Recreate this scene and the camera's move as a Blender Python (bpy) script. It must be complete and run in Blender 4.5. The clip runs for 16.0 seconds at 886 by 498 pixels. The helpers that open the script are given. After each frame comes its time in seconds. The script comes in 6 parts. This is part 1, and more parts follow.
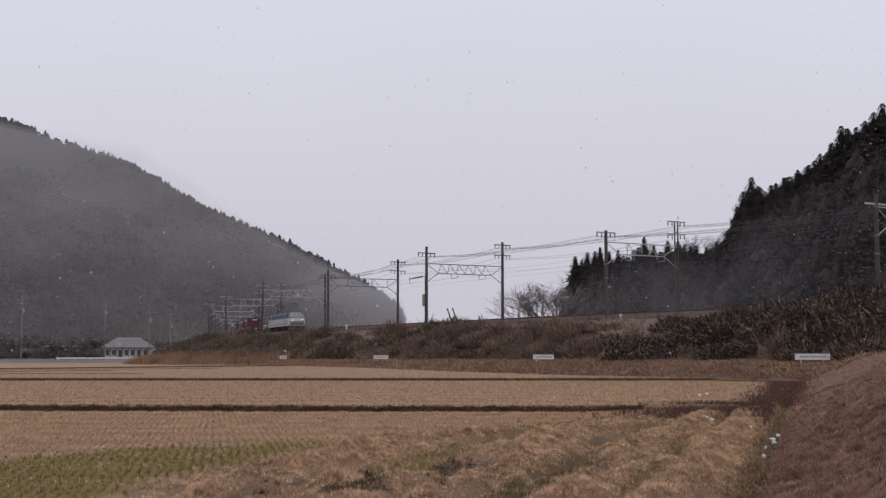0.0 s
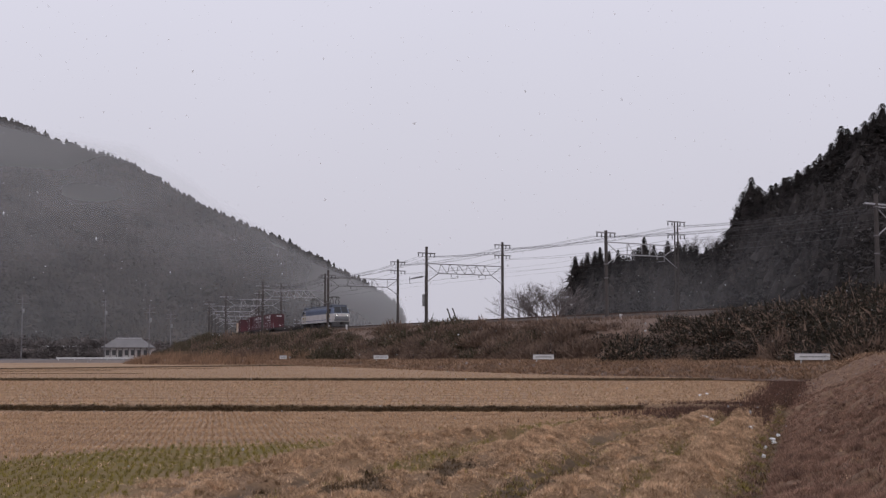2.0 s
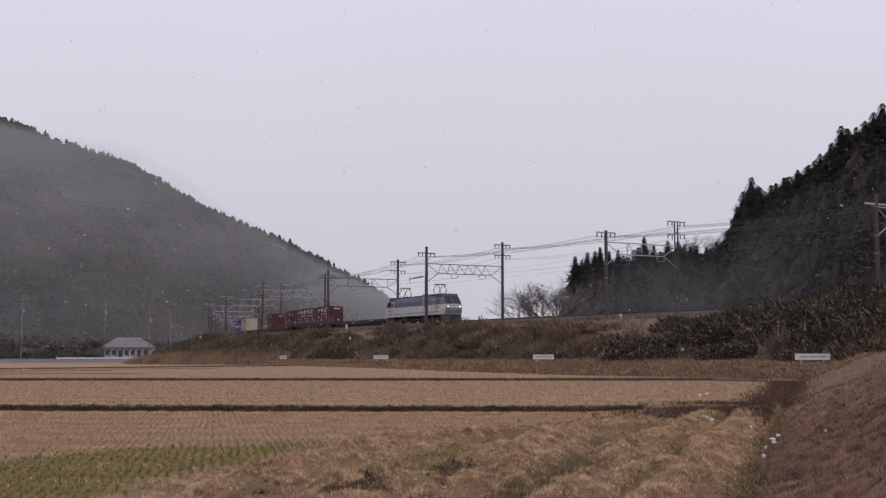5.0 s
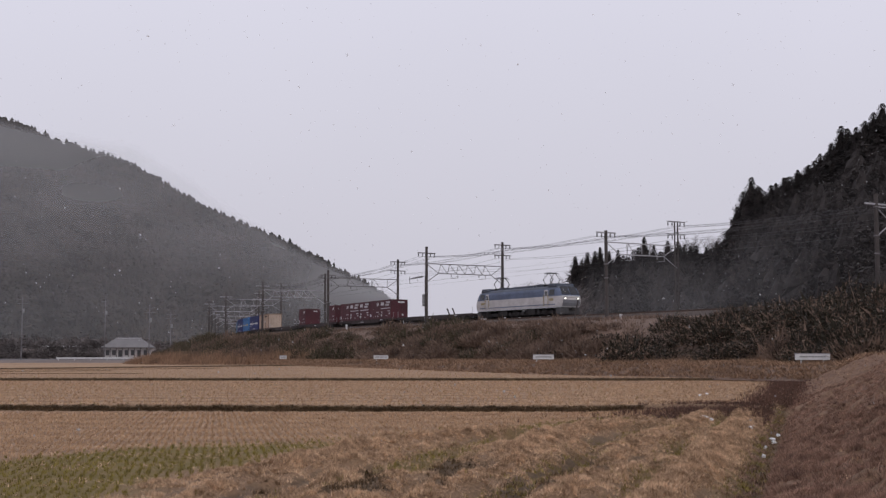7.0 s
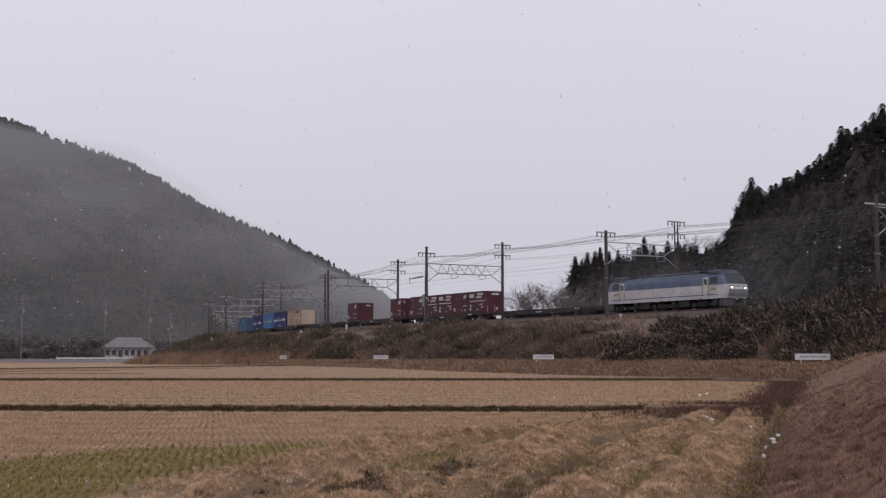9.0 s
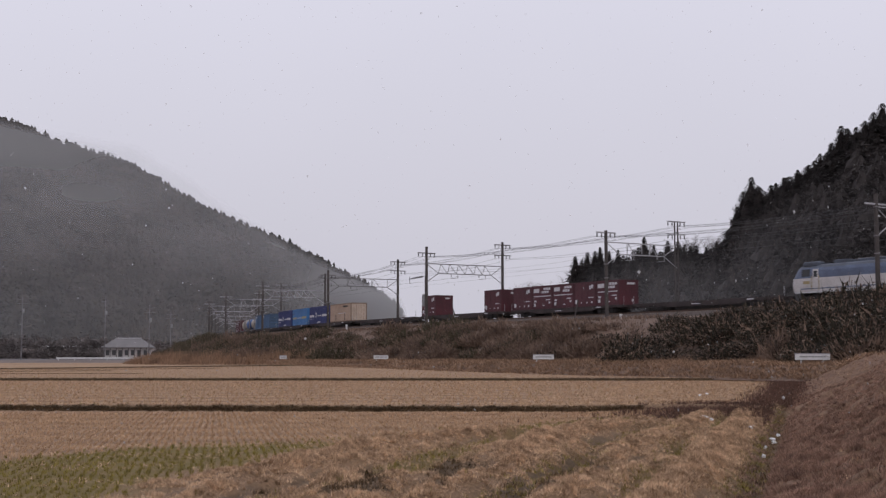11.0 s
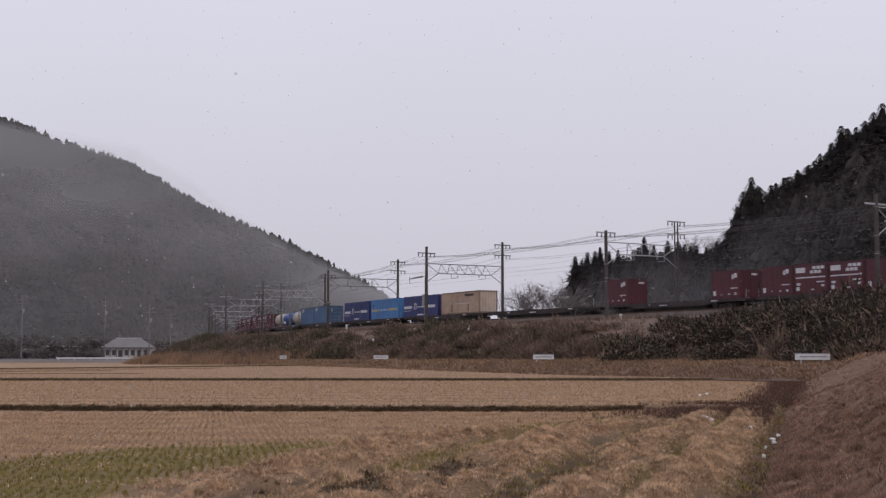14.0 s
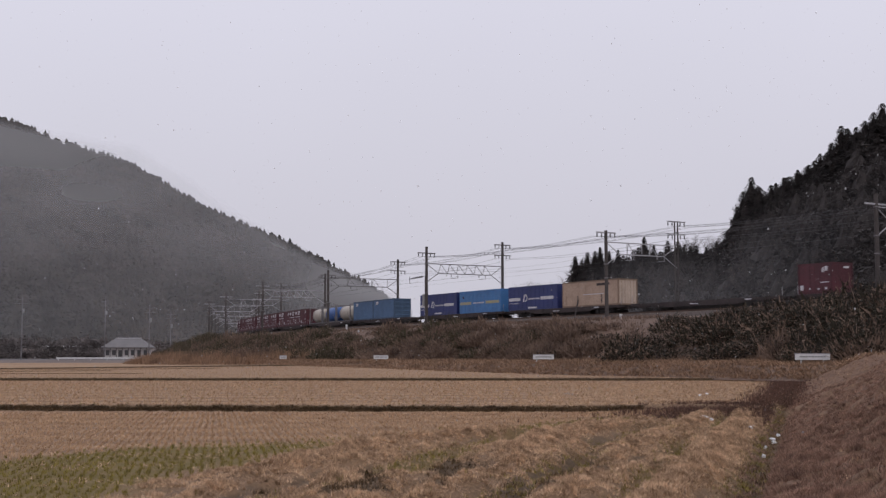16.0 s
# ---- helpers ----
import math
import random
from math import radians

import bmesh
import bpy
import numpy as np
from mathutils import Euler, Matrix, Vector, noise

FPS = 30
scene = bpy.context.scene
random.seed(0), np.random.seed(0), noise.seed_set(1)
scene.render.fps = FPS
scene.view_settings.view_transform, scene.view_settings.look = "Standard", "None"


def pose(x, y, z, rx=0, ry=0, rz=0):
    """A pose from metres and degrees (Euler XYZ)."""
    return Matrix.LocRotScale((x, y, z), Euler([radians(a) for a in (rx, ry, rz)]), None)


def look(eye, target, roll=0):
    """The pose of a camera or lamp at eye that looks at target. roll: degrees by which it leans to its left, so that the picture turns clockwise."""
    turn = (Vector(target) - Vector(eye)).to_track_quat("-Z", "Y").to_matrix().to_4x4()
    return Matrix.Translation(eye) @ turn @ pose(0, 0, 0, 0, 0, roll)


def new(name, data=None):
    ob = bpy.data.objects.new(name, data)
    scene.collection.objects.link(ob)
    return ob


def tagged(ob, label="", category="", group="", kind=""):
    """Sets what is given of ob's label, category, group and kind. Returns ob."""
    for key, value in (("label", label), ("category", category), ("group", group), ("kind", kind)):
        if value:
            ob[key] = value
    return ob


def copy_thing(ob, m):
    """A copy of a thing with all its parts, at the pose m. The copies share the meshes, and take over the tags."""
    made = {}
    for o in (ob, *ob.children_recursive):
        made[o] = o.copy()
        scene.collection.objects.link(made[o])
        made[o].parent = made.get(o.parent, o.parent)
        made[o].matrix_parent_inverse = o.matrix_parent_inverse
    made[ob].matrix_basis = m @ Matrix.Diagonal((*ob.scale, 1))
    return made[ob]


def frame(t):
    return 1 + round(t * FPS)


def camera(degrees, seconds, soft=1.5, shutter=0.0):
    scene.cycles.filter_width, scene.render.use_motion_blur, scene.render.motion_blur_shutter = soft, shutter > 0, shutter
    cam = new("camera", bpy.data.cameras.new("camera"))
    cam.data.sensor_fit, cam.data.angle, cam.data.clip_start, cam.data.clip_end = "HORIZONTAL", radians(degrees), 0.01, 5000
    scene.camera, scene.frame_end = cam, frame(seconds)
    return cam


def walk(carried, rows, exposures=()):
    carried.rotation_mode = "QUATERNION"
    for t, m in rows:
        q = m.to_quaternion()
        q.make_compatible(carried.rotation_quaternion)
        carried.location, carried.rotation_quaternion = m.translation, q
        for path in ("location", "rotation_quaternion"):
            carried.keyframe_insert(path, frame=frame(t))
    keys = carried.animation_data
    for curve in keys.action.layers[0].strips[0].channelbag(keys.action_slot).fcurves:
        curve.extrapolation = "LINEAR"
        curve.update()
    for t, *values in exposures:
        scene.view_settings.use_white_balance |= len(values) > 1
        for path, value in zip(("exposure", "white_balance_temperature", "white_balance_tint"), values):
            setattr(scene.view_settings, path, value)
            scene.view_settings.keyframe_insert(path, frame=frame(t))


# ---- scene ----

EYE = Vector((0.0, 0.0, 1.6))
CAM = pose(EYE.x, EYE.y, EYE.z, 90 + 4.84, 0, 0)
cam = camera(38.12, 16.0, 1.3, 0.4)
walk(cam, [(0.0, CAM), (16.0, CAM)], exposures=[(0.0, 0.0), (16.0, 0.0)])

# ---- light: even overcast with snow in the air ----
world = bpy.data.worlds.new("overcast_sky")
scene.world = world
world.use_nodes = True
wn, wl = world.node_tree.nodes, world.node_tree.links
wn.clear()
sky = wn.new("ShaderNodeTexSky")
sky.sky_type, sky.sun_disc = "NISHITA", False
sky.sun_elevation, sky.sun_rotation = radians(35), radians(150)
sky.air_density, sky.dust_density = 2.0, 6.0
dim = wn.new("ShaderNodeVectorMath")
dim.operation = "SCALE"
dim.inputs["Scale"].default_value = 0.06
wl.new(sky.outputs[0], dim.inputs[0])
geo = wn.new("ShaderNodeTexCoord")
sep = wn.new("ShaderNodeSeparateXYZ")
wl.new(geo.outputs["Generated"], sep.inputs[0])
ramp = wn.new("ShaderNodeValToRGB")
ramp.color_ramp.elements[0].position, ramp.color_ramp.elements[0].color = 0.0, (0.60, 0.585, 0.665, 1)
ramp.color_ramp.elements[1].position, ramp.color_ramp.elements[1].color = 0.32, (0.76, 0.75, 0.87, 1)
wl.new(sep.outputs["Z"], ramp.inputs[0])
clouds = wn.new("ShaderNodeTexNoise")
clouds.inputs["Scale"].default_value, clouds.inputs["Detail"].default_value = 2.2, 3
cmap = wn.new("ShaderNodeMapRange")
cmap.inputs["To Min"].default_value, cmap.inputs["To Max"].default_value = 0.95, 1.05
wl.new(geo.outputs["Generated"], clouds.inputs["Vector"])
wl.new(clouds.outputs[0], cmap.inputs[0])
shade = wn.new("ShaderNodeVectorMath")
shade.operation = "SCALE"
wl.new(ramp.outputs[0], shade.inputs[0])
wl.new(cmap.outputs[0], shade.inputs["Scale"])
mixw = wn.new("ShaderNodeMix")
mixw.data_type = "RGBA"
mixw.inputs[0].default_value = 0.93
wl.new(dim.outputs[0], mixw.inputs[6])
wl.new(shade.outputs[0], mixw.inputs[7])
bg = wn.new("ShaderNodeBackground")
wout = wn.new("ShaderNodeOutputWorld")
wl.new(mixw.outputs[2], bg.inputs[0])
wl.new(bg.outputs[0], wout.inputs[0])

sun = new("sun", bpy.data.lights.new("sun", "SUN"))
sun.data.energy, sun.data.angle, sun.data.color = 0.6, radians(25), (1.0, 0.97, 0.93)
sun.matrix_world = look((0, 0, 60), (-12, 20, 25))


# ---- materials ----
def mat(name, color, rough=0.8, metal=0.0, dark=None, scale=4.0, fine=40.0, bump=0.2, spread=0.5, island=0.0, rand=0.0, coords="Object", dist=0.02, thin=0.0):
    """A surface whose colour wanders between two tones at two scales, with fine relief."""
    m = bpy.data.materials.new(name)
    m.use_nodes = True
    n, l = m.node_tree.nodes, m.node_tree.links
    b = n["Principled BSDF"]
    b.inputs["Roughness"].default_value, b.inputs["Metallic"].default_value = rough, metal
    dark = dark or tuple(c * 0.6 for c in color)
    tc = n.new("ShaderNodeTexCoord")
    a1 = n.new("ShaderNodeTexNoise")
    a1.inputs["Scale"].default_value, a1.inputs["Detail"].default_value = scale, 4
    a2 = n.new("ShaderNodeTexNoise")
    a2.inputs["Scale"].default_value, a2.inputs["Detail"].default_value = fine, 3
    for a in (a1, a2):
        l.new(tc.outputs[coords], a.inputs["Vector"])
    add = n.new("ShaderNodeMath")
    add.operation = "ADD"
    l.new(a1.outputs[0], add.inputs[0])
    l.new(a2.outputs[0], add.inputs[1])
    mr = n.new("ShaderNodeMapRange")
    mr.inputs["From Min"].default_value, mr.inputs["From Max"].default_value = 1.0 - 0.5 * spread, 1.0 + 0.5 * spread
    l.new(add.outputs[0], mr.inputs[0])
    value = mr.outputs[0]
    for amount, node, socket in ((island, "ShaderNodeNewGeometry", "Random Per Island"), (rand, "ShaderNodeObjectInfo", "Random")):
        if amount:
            src = n.new(node)
            ma = n.new("ShaderNodeMath")
            ma.operation = "MULTIPLY_ADD"
            ma.inputs[1].default_value, ma.inputs[2].default_value = amount, -0.5 * amount
            l.new(src.outputs[socket], ma.inputs[0])
            ad = n.new("ShaderNodeMath")
            ad.operation, ad.use_clamp = "ADD", True
            l.new(value, ad.inputs[0])
            l.new(ma.outputs[0], ad.inputs[1])
            value = ad.outputs[0]
    mx = n.new("ShaderNodeMix")
    mx.data_type = "RGBA"
    mx.inputs[6].default_value, mx.inputs[7].default_value = (*dark, 1), (*color, 1)
    l.new(value, mx.inputs[0])
    l.new(mx.outputs[2], b.inputs["Base Color"])
    if bump:
        bp = n.new("ShaderNodeBump")
        bp.inputs["Strength"].default_value, bp.inputs["Distance"].default_value = bump, dist
        l.new(a2.outputs[0], bp.inputs["Height"])
        l.new(bp.outputs[0], b.inputs["Normal"])
    if thin:
        # thin leaves and flakes let light through
        tr, ms = n.new("ShaderNodeBsdfTranslucent"), n.new("ShaderNodeMixShader")
        l.new(mx.outputs[2], tr.inputs[0])
        ms.inputs[0].default_value = thin
        l.new(b.outputs[0], ms.inputs[1])
        l.new(tr.outputs[0], ms.inputs[2])
        l.new(ms.outputs[0], n["Material Output"].inputs[0])
    return m


def field_mat():
    """Straw, green regrowth, dark moss and bare soil, told apart by the ground's own cover layers; dark also holds
    painted shade on bund faces and in furrows.
    """
    m = bpy.data.materials.new("paddy_ground")
    m.use_nodes = True
    n, l = m.node_tree.nodes, m.node_tree.links
    b = n["Principled BSDF"]
    b.inputs["Roughness"].default_value = 0.95
    tc = n.new("ShaderNodeTexCoord")
    def noise_of(scale, detail=4, rough=0.6):
        a = n.new("ShaderNodeTexNoise")
        a.inputs["Scale"].default_value, a.inputs["Detail"].default_value, a.inputs["Roughness"].default_value = scale, detail, rough
        l.new(tc.outputs["Object"], a.inputs["Vector"])
        return a.outputs[0]
    def mixed(f, a, c):
        x = n.new("ShaderNodeMix")
        x.data_type = "RGBA"
        l.new(f, x.inputs[0])
        for i, v in ((6, a), (7, c)):
            if isinstance(v, tuple):
                x.inputs[i].default_value = (*v, 1)
            else:
                l.new(v, x.inputs[i])
        return x.outputs[2]
    def band(v, lo, hi):
        r = n.new("ShaderNodeMapRange")
        r.inputs["From Min"].default_value, r.inputs["From Max"].default_value = lo, hi
        l.new(v, r.inputs[0])
        return r.outputs[0]
    def masked(name, v):
        a = n.new("ShaderNodeAttribute")
        a.attribute_name = name
        k = n.new("ShaderNodeMath")
        k.operation, k.use_clamp = "MULTIPLY", True
        l.new(a.outputs["Fac"], k.inputs[0])
        l.new(v, k.inputs[1])
        return k.outputs[0]
    fine, mid, broad = noise_of(24, 8, 0.7), noise_of(2.2, 4), noise_of(0.28, 3)
    # soil tones kept dark so the gaps between blades look shaded
    col = mixed(band(fine, 0.35, 0.68), (0.105, 0.064, 0.038), (0.40, 0.255, 0.15))
    col = mixed(band(broad, 0.35, 0.7), col, (0.25, 0.15, 0.083))
    col = mixed(masked("swath", band(mid, 0.2, 0.6)), col, (0.37, 0.24, 0.14))
    col = mixed(masked("bank", band(mid, 0.2, 0.6)), col, mixed(band(fine, 0.4, 0.65), (0.065, 0.036, 0.024), (0.27, 0.15, 0.095)))
    col = mixed(masked("green", band(mid, 0.1, 0.55)), col, mixed(band(fine, 0.3, 0.7), (0.09, 0.066, 0.016), (0.21, 0.15, 0.034)))
    col = mixed(masked("dark", band(mid, 0.05, 0.4)), col, mixed(band(fine, 0.35, 0.7), (0.038, 0.023, 0.012), (0.125, 0.077, 0.034)))
    l.new(col, b.inputs["Base Color"])
    bp = n.new("ShaderNodeBump")
    bp.inputs["Strength"].default_value, bp.inputs["Distance"].default_value = 0.7, 0.06
    l.new(fine, bp.inputs["Height"])
    l.new(bp.outputs[0], b.inputs["Normal"])
    return m


FIELD = field_mat()
# straw and stubble: shade among the clumps is put into the patchy tones
STRAW = mat("shade_mottled_straw", (0.80, 0.562, 0.365), 0.9, dark=(0.21, 0.13, 0.075), scale=2.6, fine=13, bump=0, spread=0.5, island=0.35, thin=0.3)
STUBBLE = mat("cut_rice_stubble", (0.68, 0.45, 0.265), 0.9, dark=(0.24, 0.145, 0.085), scale=1.2, fine=9, bump=0, spread=0.6, island=0.4, thin=0.3)
SPROUT = mat("green_rice_regrowth", (0.315, 0.25, 0.055), 0.85, dark=(0.13, 0.10, 0.024), scale=0.7, fine=9, bump=0, spread=0.7, island=0.9, thin=0.3)
# bank grass: light and dark patches carry the shade between tufts
BANK_GRASS = mat("shade_mottled_reddish_grass", (0.46, 0.285, 0.205), 0.9, dark=(0.085, 0.046, 0.034), scale=2.2, fine=10, bump=0, spread=0.6, island=0.35, thin=0.3)
HEATHER = mat("reddish_dark_heather", (0.165, 0.088, 0.062), 0.95, dark=(0.055, 0.030, 0.024), scale=0.6, fine=6, bump=0, spread=0.8, island=0.9, thin=0.2)
VERGE = mat("tawny_verge_grass", (0.40, 0.255, 0.16), 0.9, dark=(0.17, 0.105, 0.068), scale=0.4, fine=4, bump=0, spread=0.8, island=0.9, thin=0.3)
# dark weeds; on the bunds this tone stands in for the faces' shade
WEED = mat("dark_and_shaded_weeds", (0.165, 0.10, 0.048), 0.95, dark=(0.05, 0.032, 0.016), scale=0.8, fine=6, bump=0, island=0.9, thin=0.2)
REED = mat("orange_dead_reeds", (0.42, 0.262, 0.165), 0.9, dark=(0.15, 0.092, 0.06), scale=0.25, fine=3, bump=0, spread=0.6, island=0.6, thin=0.3)
BANK = mat("winter_bank_soil", (0.215, 0.142, 0.105), 0.95, dark=(0.09, 0.062, 0.05), scale=0.25, fine=3, bump=0.6, spread=0.7, dist=0.1)
BRUSH = mat("bare_brown_brush", (0.30, 0.205, 0.152), 0.95, dark=(0.105, 0.072, 0.056), scale=0.25, fine=2.2, bump=0, spread=0.6, island=0.5, thin=0.25)
OLIVE = mat("dusty_evergreen_leaves", (0.094, 0.080, 0.041), 0.85, dark=(0.040, 0.034, 0.020), scale=0.3, fine=3, bump=0, island=0.4, thin=0.2)
# darker copy of OLIVE: puts a shadowy tone into bushes past s 120
DEEP_GREEN = mat("shadowy_thicket_leaves", (0.046, 0.037, 0.022), 0.9, dark=(0.021, 0.017, 0.012), scale=0.3, fine=3, bump=0, island=0.4, thin=0.1)
BALLAST = mat("rusty_ballast", (0.105, 0.080, 0.070), 0.95, dark=(0.05, 0.039, 0.034), scale=1.0, fine=14, bump=0.8, dist=0.05)
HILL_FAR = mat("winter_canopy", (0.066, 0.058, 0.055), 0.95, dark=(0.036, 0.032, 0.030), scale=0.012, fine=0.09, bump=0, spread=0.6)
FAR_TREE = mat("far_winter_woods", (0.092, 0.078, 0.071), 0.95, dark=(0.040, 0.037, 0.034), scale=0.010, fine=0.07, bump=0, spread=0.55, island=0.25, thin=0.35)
# bare twigs made paler: haze put into the colour, no sheet covers them
SCRUB = mat("haze_pale_scrub", (0.17, 0.148, 0.142), 0.95, dark=(0.09, 0.078, 0.076), scale=0.05, fine=0.4, bump=0, spread=0.6, island=0.3, thin=0.35)
FAR_VERGE = mat("rough_valley_grass", (0.20, 0.155, 0.13), 0.95, dark=(0.10, 0.08, 0.072), scale=0.04, fine=0.5, bump=0, spread=0.7)
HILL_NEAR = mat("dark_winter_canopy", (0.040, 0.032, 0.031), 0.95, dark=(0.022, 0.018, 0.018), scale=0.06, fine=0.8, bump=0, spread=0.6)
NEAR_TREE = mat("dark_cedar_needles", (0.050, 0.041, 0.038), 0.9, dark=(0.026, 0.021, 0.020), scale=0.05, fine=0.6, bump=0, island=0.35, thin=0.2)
BARE_WOOD = mat("bare_winter_twigs", (0.17, 0.145, 0.14), 0.9, dark=(0.10, 0.085, 0.085), scale=1, fine=8, bump=0.1)
TRUNK = mat("cedar_bark", (0.09, 0.07, 0.06), 0.95, scale=2, fine=20)
CONCRETE = mat("weathered_pole_concrete", (0.085, 0.072, 0.068), 0.85, dark=(0.048, 0.04, 0.038), scale=0.8, fine=15, bump=0.2)
STEEL = mat("grey_painted_steel", (0.20, 0.19, 0.195), 0.6, 0.3, dark=(0.13, 0.12, 0.125), scale=2, fine=30, bump=0.1)
# pale steel; on the far gantry beams the paleness stands in for haze
PALE_STEEL = mat("galvanised_and_hazed_steel", (0.42, 0.41, 0.43), 0.6, 0.2, dark=(0.3, 0.29, 0.31), scale=2, fine=30, bump=0.1)
WIRE = mat("dull_copper_wire", (0.10, 0.095, 0.10), 0.6, 0.4, scale=2, fine=30, bump=0)
PORCELAIN = mat("grimy_porcelain", (0.06, 0.05, 0.05), 0.4, scale=10, fine=60, bump=0)
RAIL = mat("rusty_rail", (0.13, 0.085, 0.065), 0.6, 0.5, scale=1, fine=20, bump=0.2)
SLEEPER = mat("grey_concrete_sleeper", (0.24, 0.22, 0.2), 0.9, scale=1, fine=15)
WHITE = mat("chalky_white_paint", (0.72, 0.71, 0.72), 0.7, dark=(0.5, 0.5, 0.5), scale=2, fine=20, bump=0.1)
GREY_BOX = mat("grey_enamel", (0.30, 0.30, 0.305), 0.5, scale=2, fine=20, bump=0.05)
SNOW = mat("wet_snow", (0.93, 0.93, 0.94), 0.7, dark=(0.85, 0.86, 0.88), scale=5, fine=30, bump=0, thin=0.5)
FLAKE = SNOW.copy()
FLAKE.name = "airy_snowflake"
_fn, _fl = FLAKE.node_tree.nodes, FLAKE.node_tree.links
_clear, _half = _fn.new("ShaderNodeBsdfTransparent"), _fn.new("ShaderNodeMixShader")
_half.inputs[0].default_value = 0.62
_fl.new(_fn["Material Output"].inputs[0].links[0].from_socket, _half.inputs[1])
_fl.new(_clear.outputs[0], _half.inputs[2])
_fl.new(_half.outputs[0], _fn["Material Output"].inputs[0])
# rolling stock
PALE = mat("grimy_pale_grey_paint", (0.62, 0.59, 0.58), 0.45, dark=(0.42, 0.39, 0.38), scale=0.8, fine=8, bump=0.05)
LOCO_BLUE = mat("faded_blue_paint", (0.115, 0.15, 0.235), 0.45, dark=(0.07, 0.09, 0.145), scale=0.8, fine=8, bump=0.05)
SKIRT = mat("grimy_dark_skirt", (0.085, 0.082, 0.085), 0.6, dark=(0.045, 0.043, 0.045), scale=1, fine=8, bump=0.1)
LOCO_ROOF = mat("sooty_roof_grey", (0.085, 0.10, 0.135), 0.7, dark=(0.05, 0.055, 0.07), scale=0.8, fine=8, bump=0.1)
LOCO_FACE = mat("dark_blue_grey_face", (0.23, 0.235, 0.255), 0.5, dark=(0.15, 0.15, 0.165), scale=1, fine=8, bump=0.05)
GLASS = mat("dark_cab_glass", (0.02, 0.022, 0.026), 0.08, dark=(0.015, 0.016, 0.02), scale=1, fine=5, bump=0)
BLACK = mat("sooty_running_gear", (0.035, 0.030, 0.028), 0.8, dark=(0.018, 0.015, 0.014), scale=2, fine=12, bump=0.2)
YELLOW = mat("dulled_handrail_yellow", (0.42, 0.33, 0.16), 0.6, scale=3, fine=20, bump=0)
FRAME = mat("dark_brown_wagon_steel", (0.06, 0.042, 0.04), 0.75, dark=(0.028, 0.021, 0.02), scale=1, fine=10, bump=0.15)
# maroon kept dull: the haze over the train is put into this colour
RED = mat("hazed_maroon_container_paint", (0.105, 0.023, 0.033), 0.6, dark=(0.060, 0.016, 0.022), scale=0.7, fine=7, bump=0.05, rand=0.5)
RED_FRAME = mat("dark_maroon_frame", (0.09, 0.018, 0.026), 0.6, dark=(0.05, 0.012, 0.018), scale=0.7, fine=7, bump=0.05)
TAN = mat("weathered_tan_paint", (0.50, 0.365, 0.275), 0.65, dark=(0.34, 0.24, 0.175), scale=0.6, fine=6, bump=0.05)
TAN_END = mat("paler_tan_end_paint", (0.60, 0.48, 0.39), 0.7, dark=(0.42, 0.33, 0.265), scale=0.8, fine=7, bump=0.05)
TAN_EDGE = mat("darker_tan_edge", (0.27, 0.185, 0.13), 0.7, dark=(0.18, 0.12, 0.085), scale=1, fine=9, bump=0.05)
NAVY = mat("deep_blue_container_paint", (0.028, 0.042, 0.165), 0.5, dark=(0.018, 0.027, 0.11), scale=0.6, fine=6, bump=0.05)
SKYBLUE = mat("bright_blue_container_paint", (0.07, 0.215, 0.47), 0.5, dark=(0.05, 0.15, 0.34), scale=0.6, fine=6, bump=0.05)
STEELBLUE = mat("chalky_steel_blue_paint", (0.10, 0.18, 0.31), 0.6, dark=(0.065, 0.12, 0.21), scale=0.6, fine=6, bump=0.05)
# darker copy of STEELBLUE: shade put into the end doors and frame
STEELBLUE_END = mat("shaded_steel_blue_ends", (0.06, 0.105, 0.18), 0.6, dark=(0.035, 0.065, 0.115), scale=0.8, fine=7, bump=0.05)
TANK_BLUE = mat("blue_tank_paint", (0.035, 0.11, 0.33), 0.45, dark=(0.025, 0.08, 0.24), scale=0.8, fine=6, bump=0.05)
TANK_PALE = mat("cream_tank_paint", (0.50, 0.45, 0.38), 0.5, dark=(0.33, 0.29, 0.25), scale=0.8, fine=6, bump=0.05)
MARK = mat("worn_white_marking", (0.68, 0.67, 0.69), 0.6, dark=(0.45, 0.43, 0.45), scale=4, fine=15, bump=0)
MARK_YELLOW = mat("worn_yellow_stripe", (0.5, 0.42, 0.2), 0.6, dark=(0.3, 0.3, 0.25), scale=3, fine=15, bump=0)
ROOF_TILE = mat("grey_house_roof", (0.19, 0.18, 0.183), 0.8, dark=(0.14, 0.132, 0.135), scale=0.6, fine=4, bump=0.2)
PLASTER = mat("pale_house_plaster", (0.56, 0.54, 0.53), 0.9, dark=(0.42, 0.40, 0.40), scale=0.6, fine=5)
DIM_TIMBER = mat("dark_house_timber", (0.10, 0.085, 0.085), 0.9, scale=2, fine=10)
PANE = mat("house_window_glass", (0.08, 0.08, 0.085), 0.15, scale=1, fine=5, bump=0)
ASPHALT = mat("grey_lane", (0.13, 0.12, 0.12), 0.9, dark=(0.09, 0.085, 0.085), scale=0.5, fine=8)
LAMP = bpy.data.materials.new("lit_headlight")
LAMP.use_nodes = True
LAMP.node_tree.nodes["Principled BSDF"].inputs["Emission Color"].default_value = (1.0, 0.95, 0.85, 1)
LAMP.node_tree.nodes["Principled BSDF"].inputs["Emission Strength"].default_value = 2.5



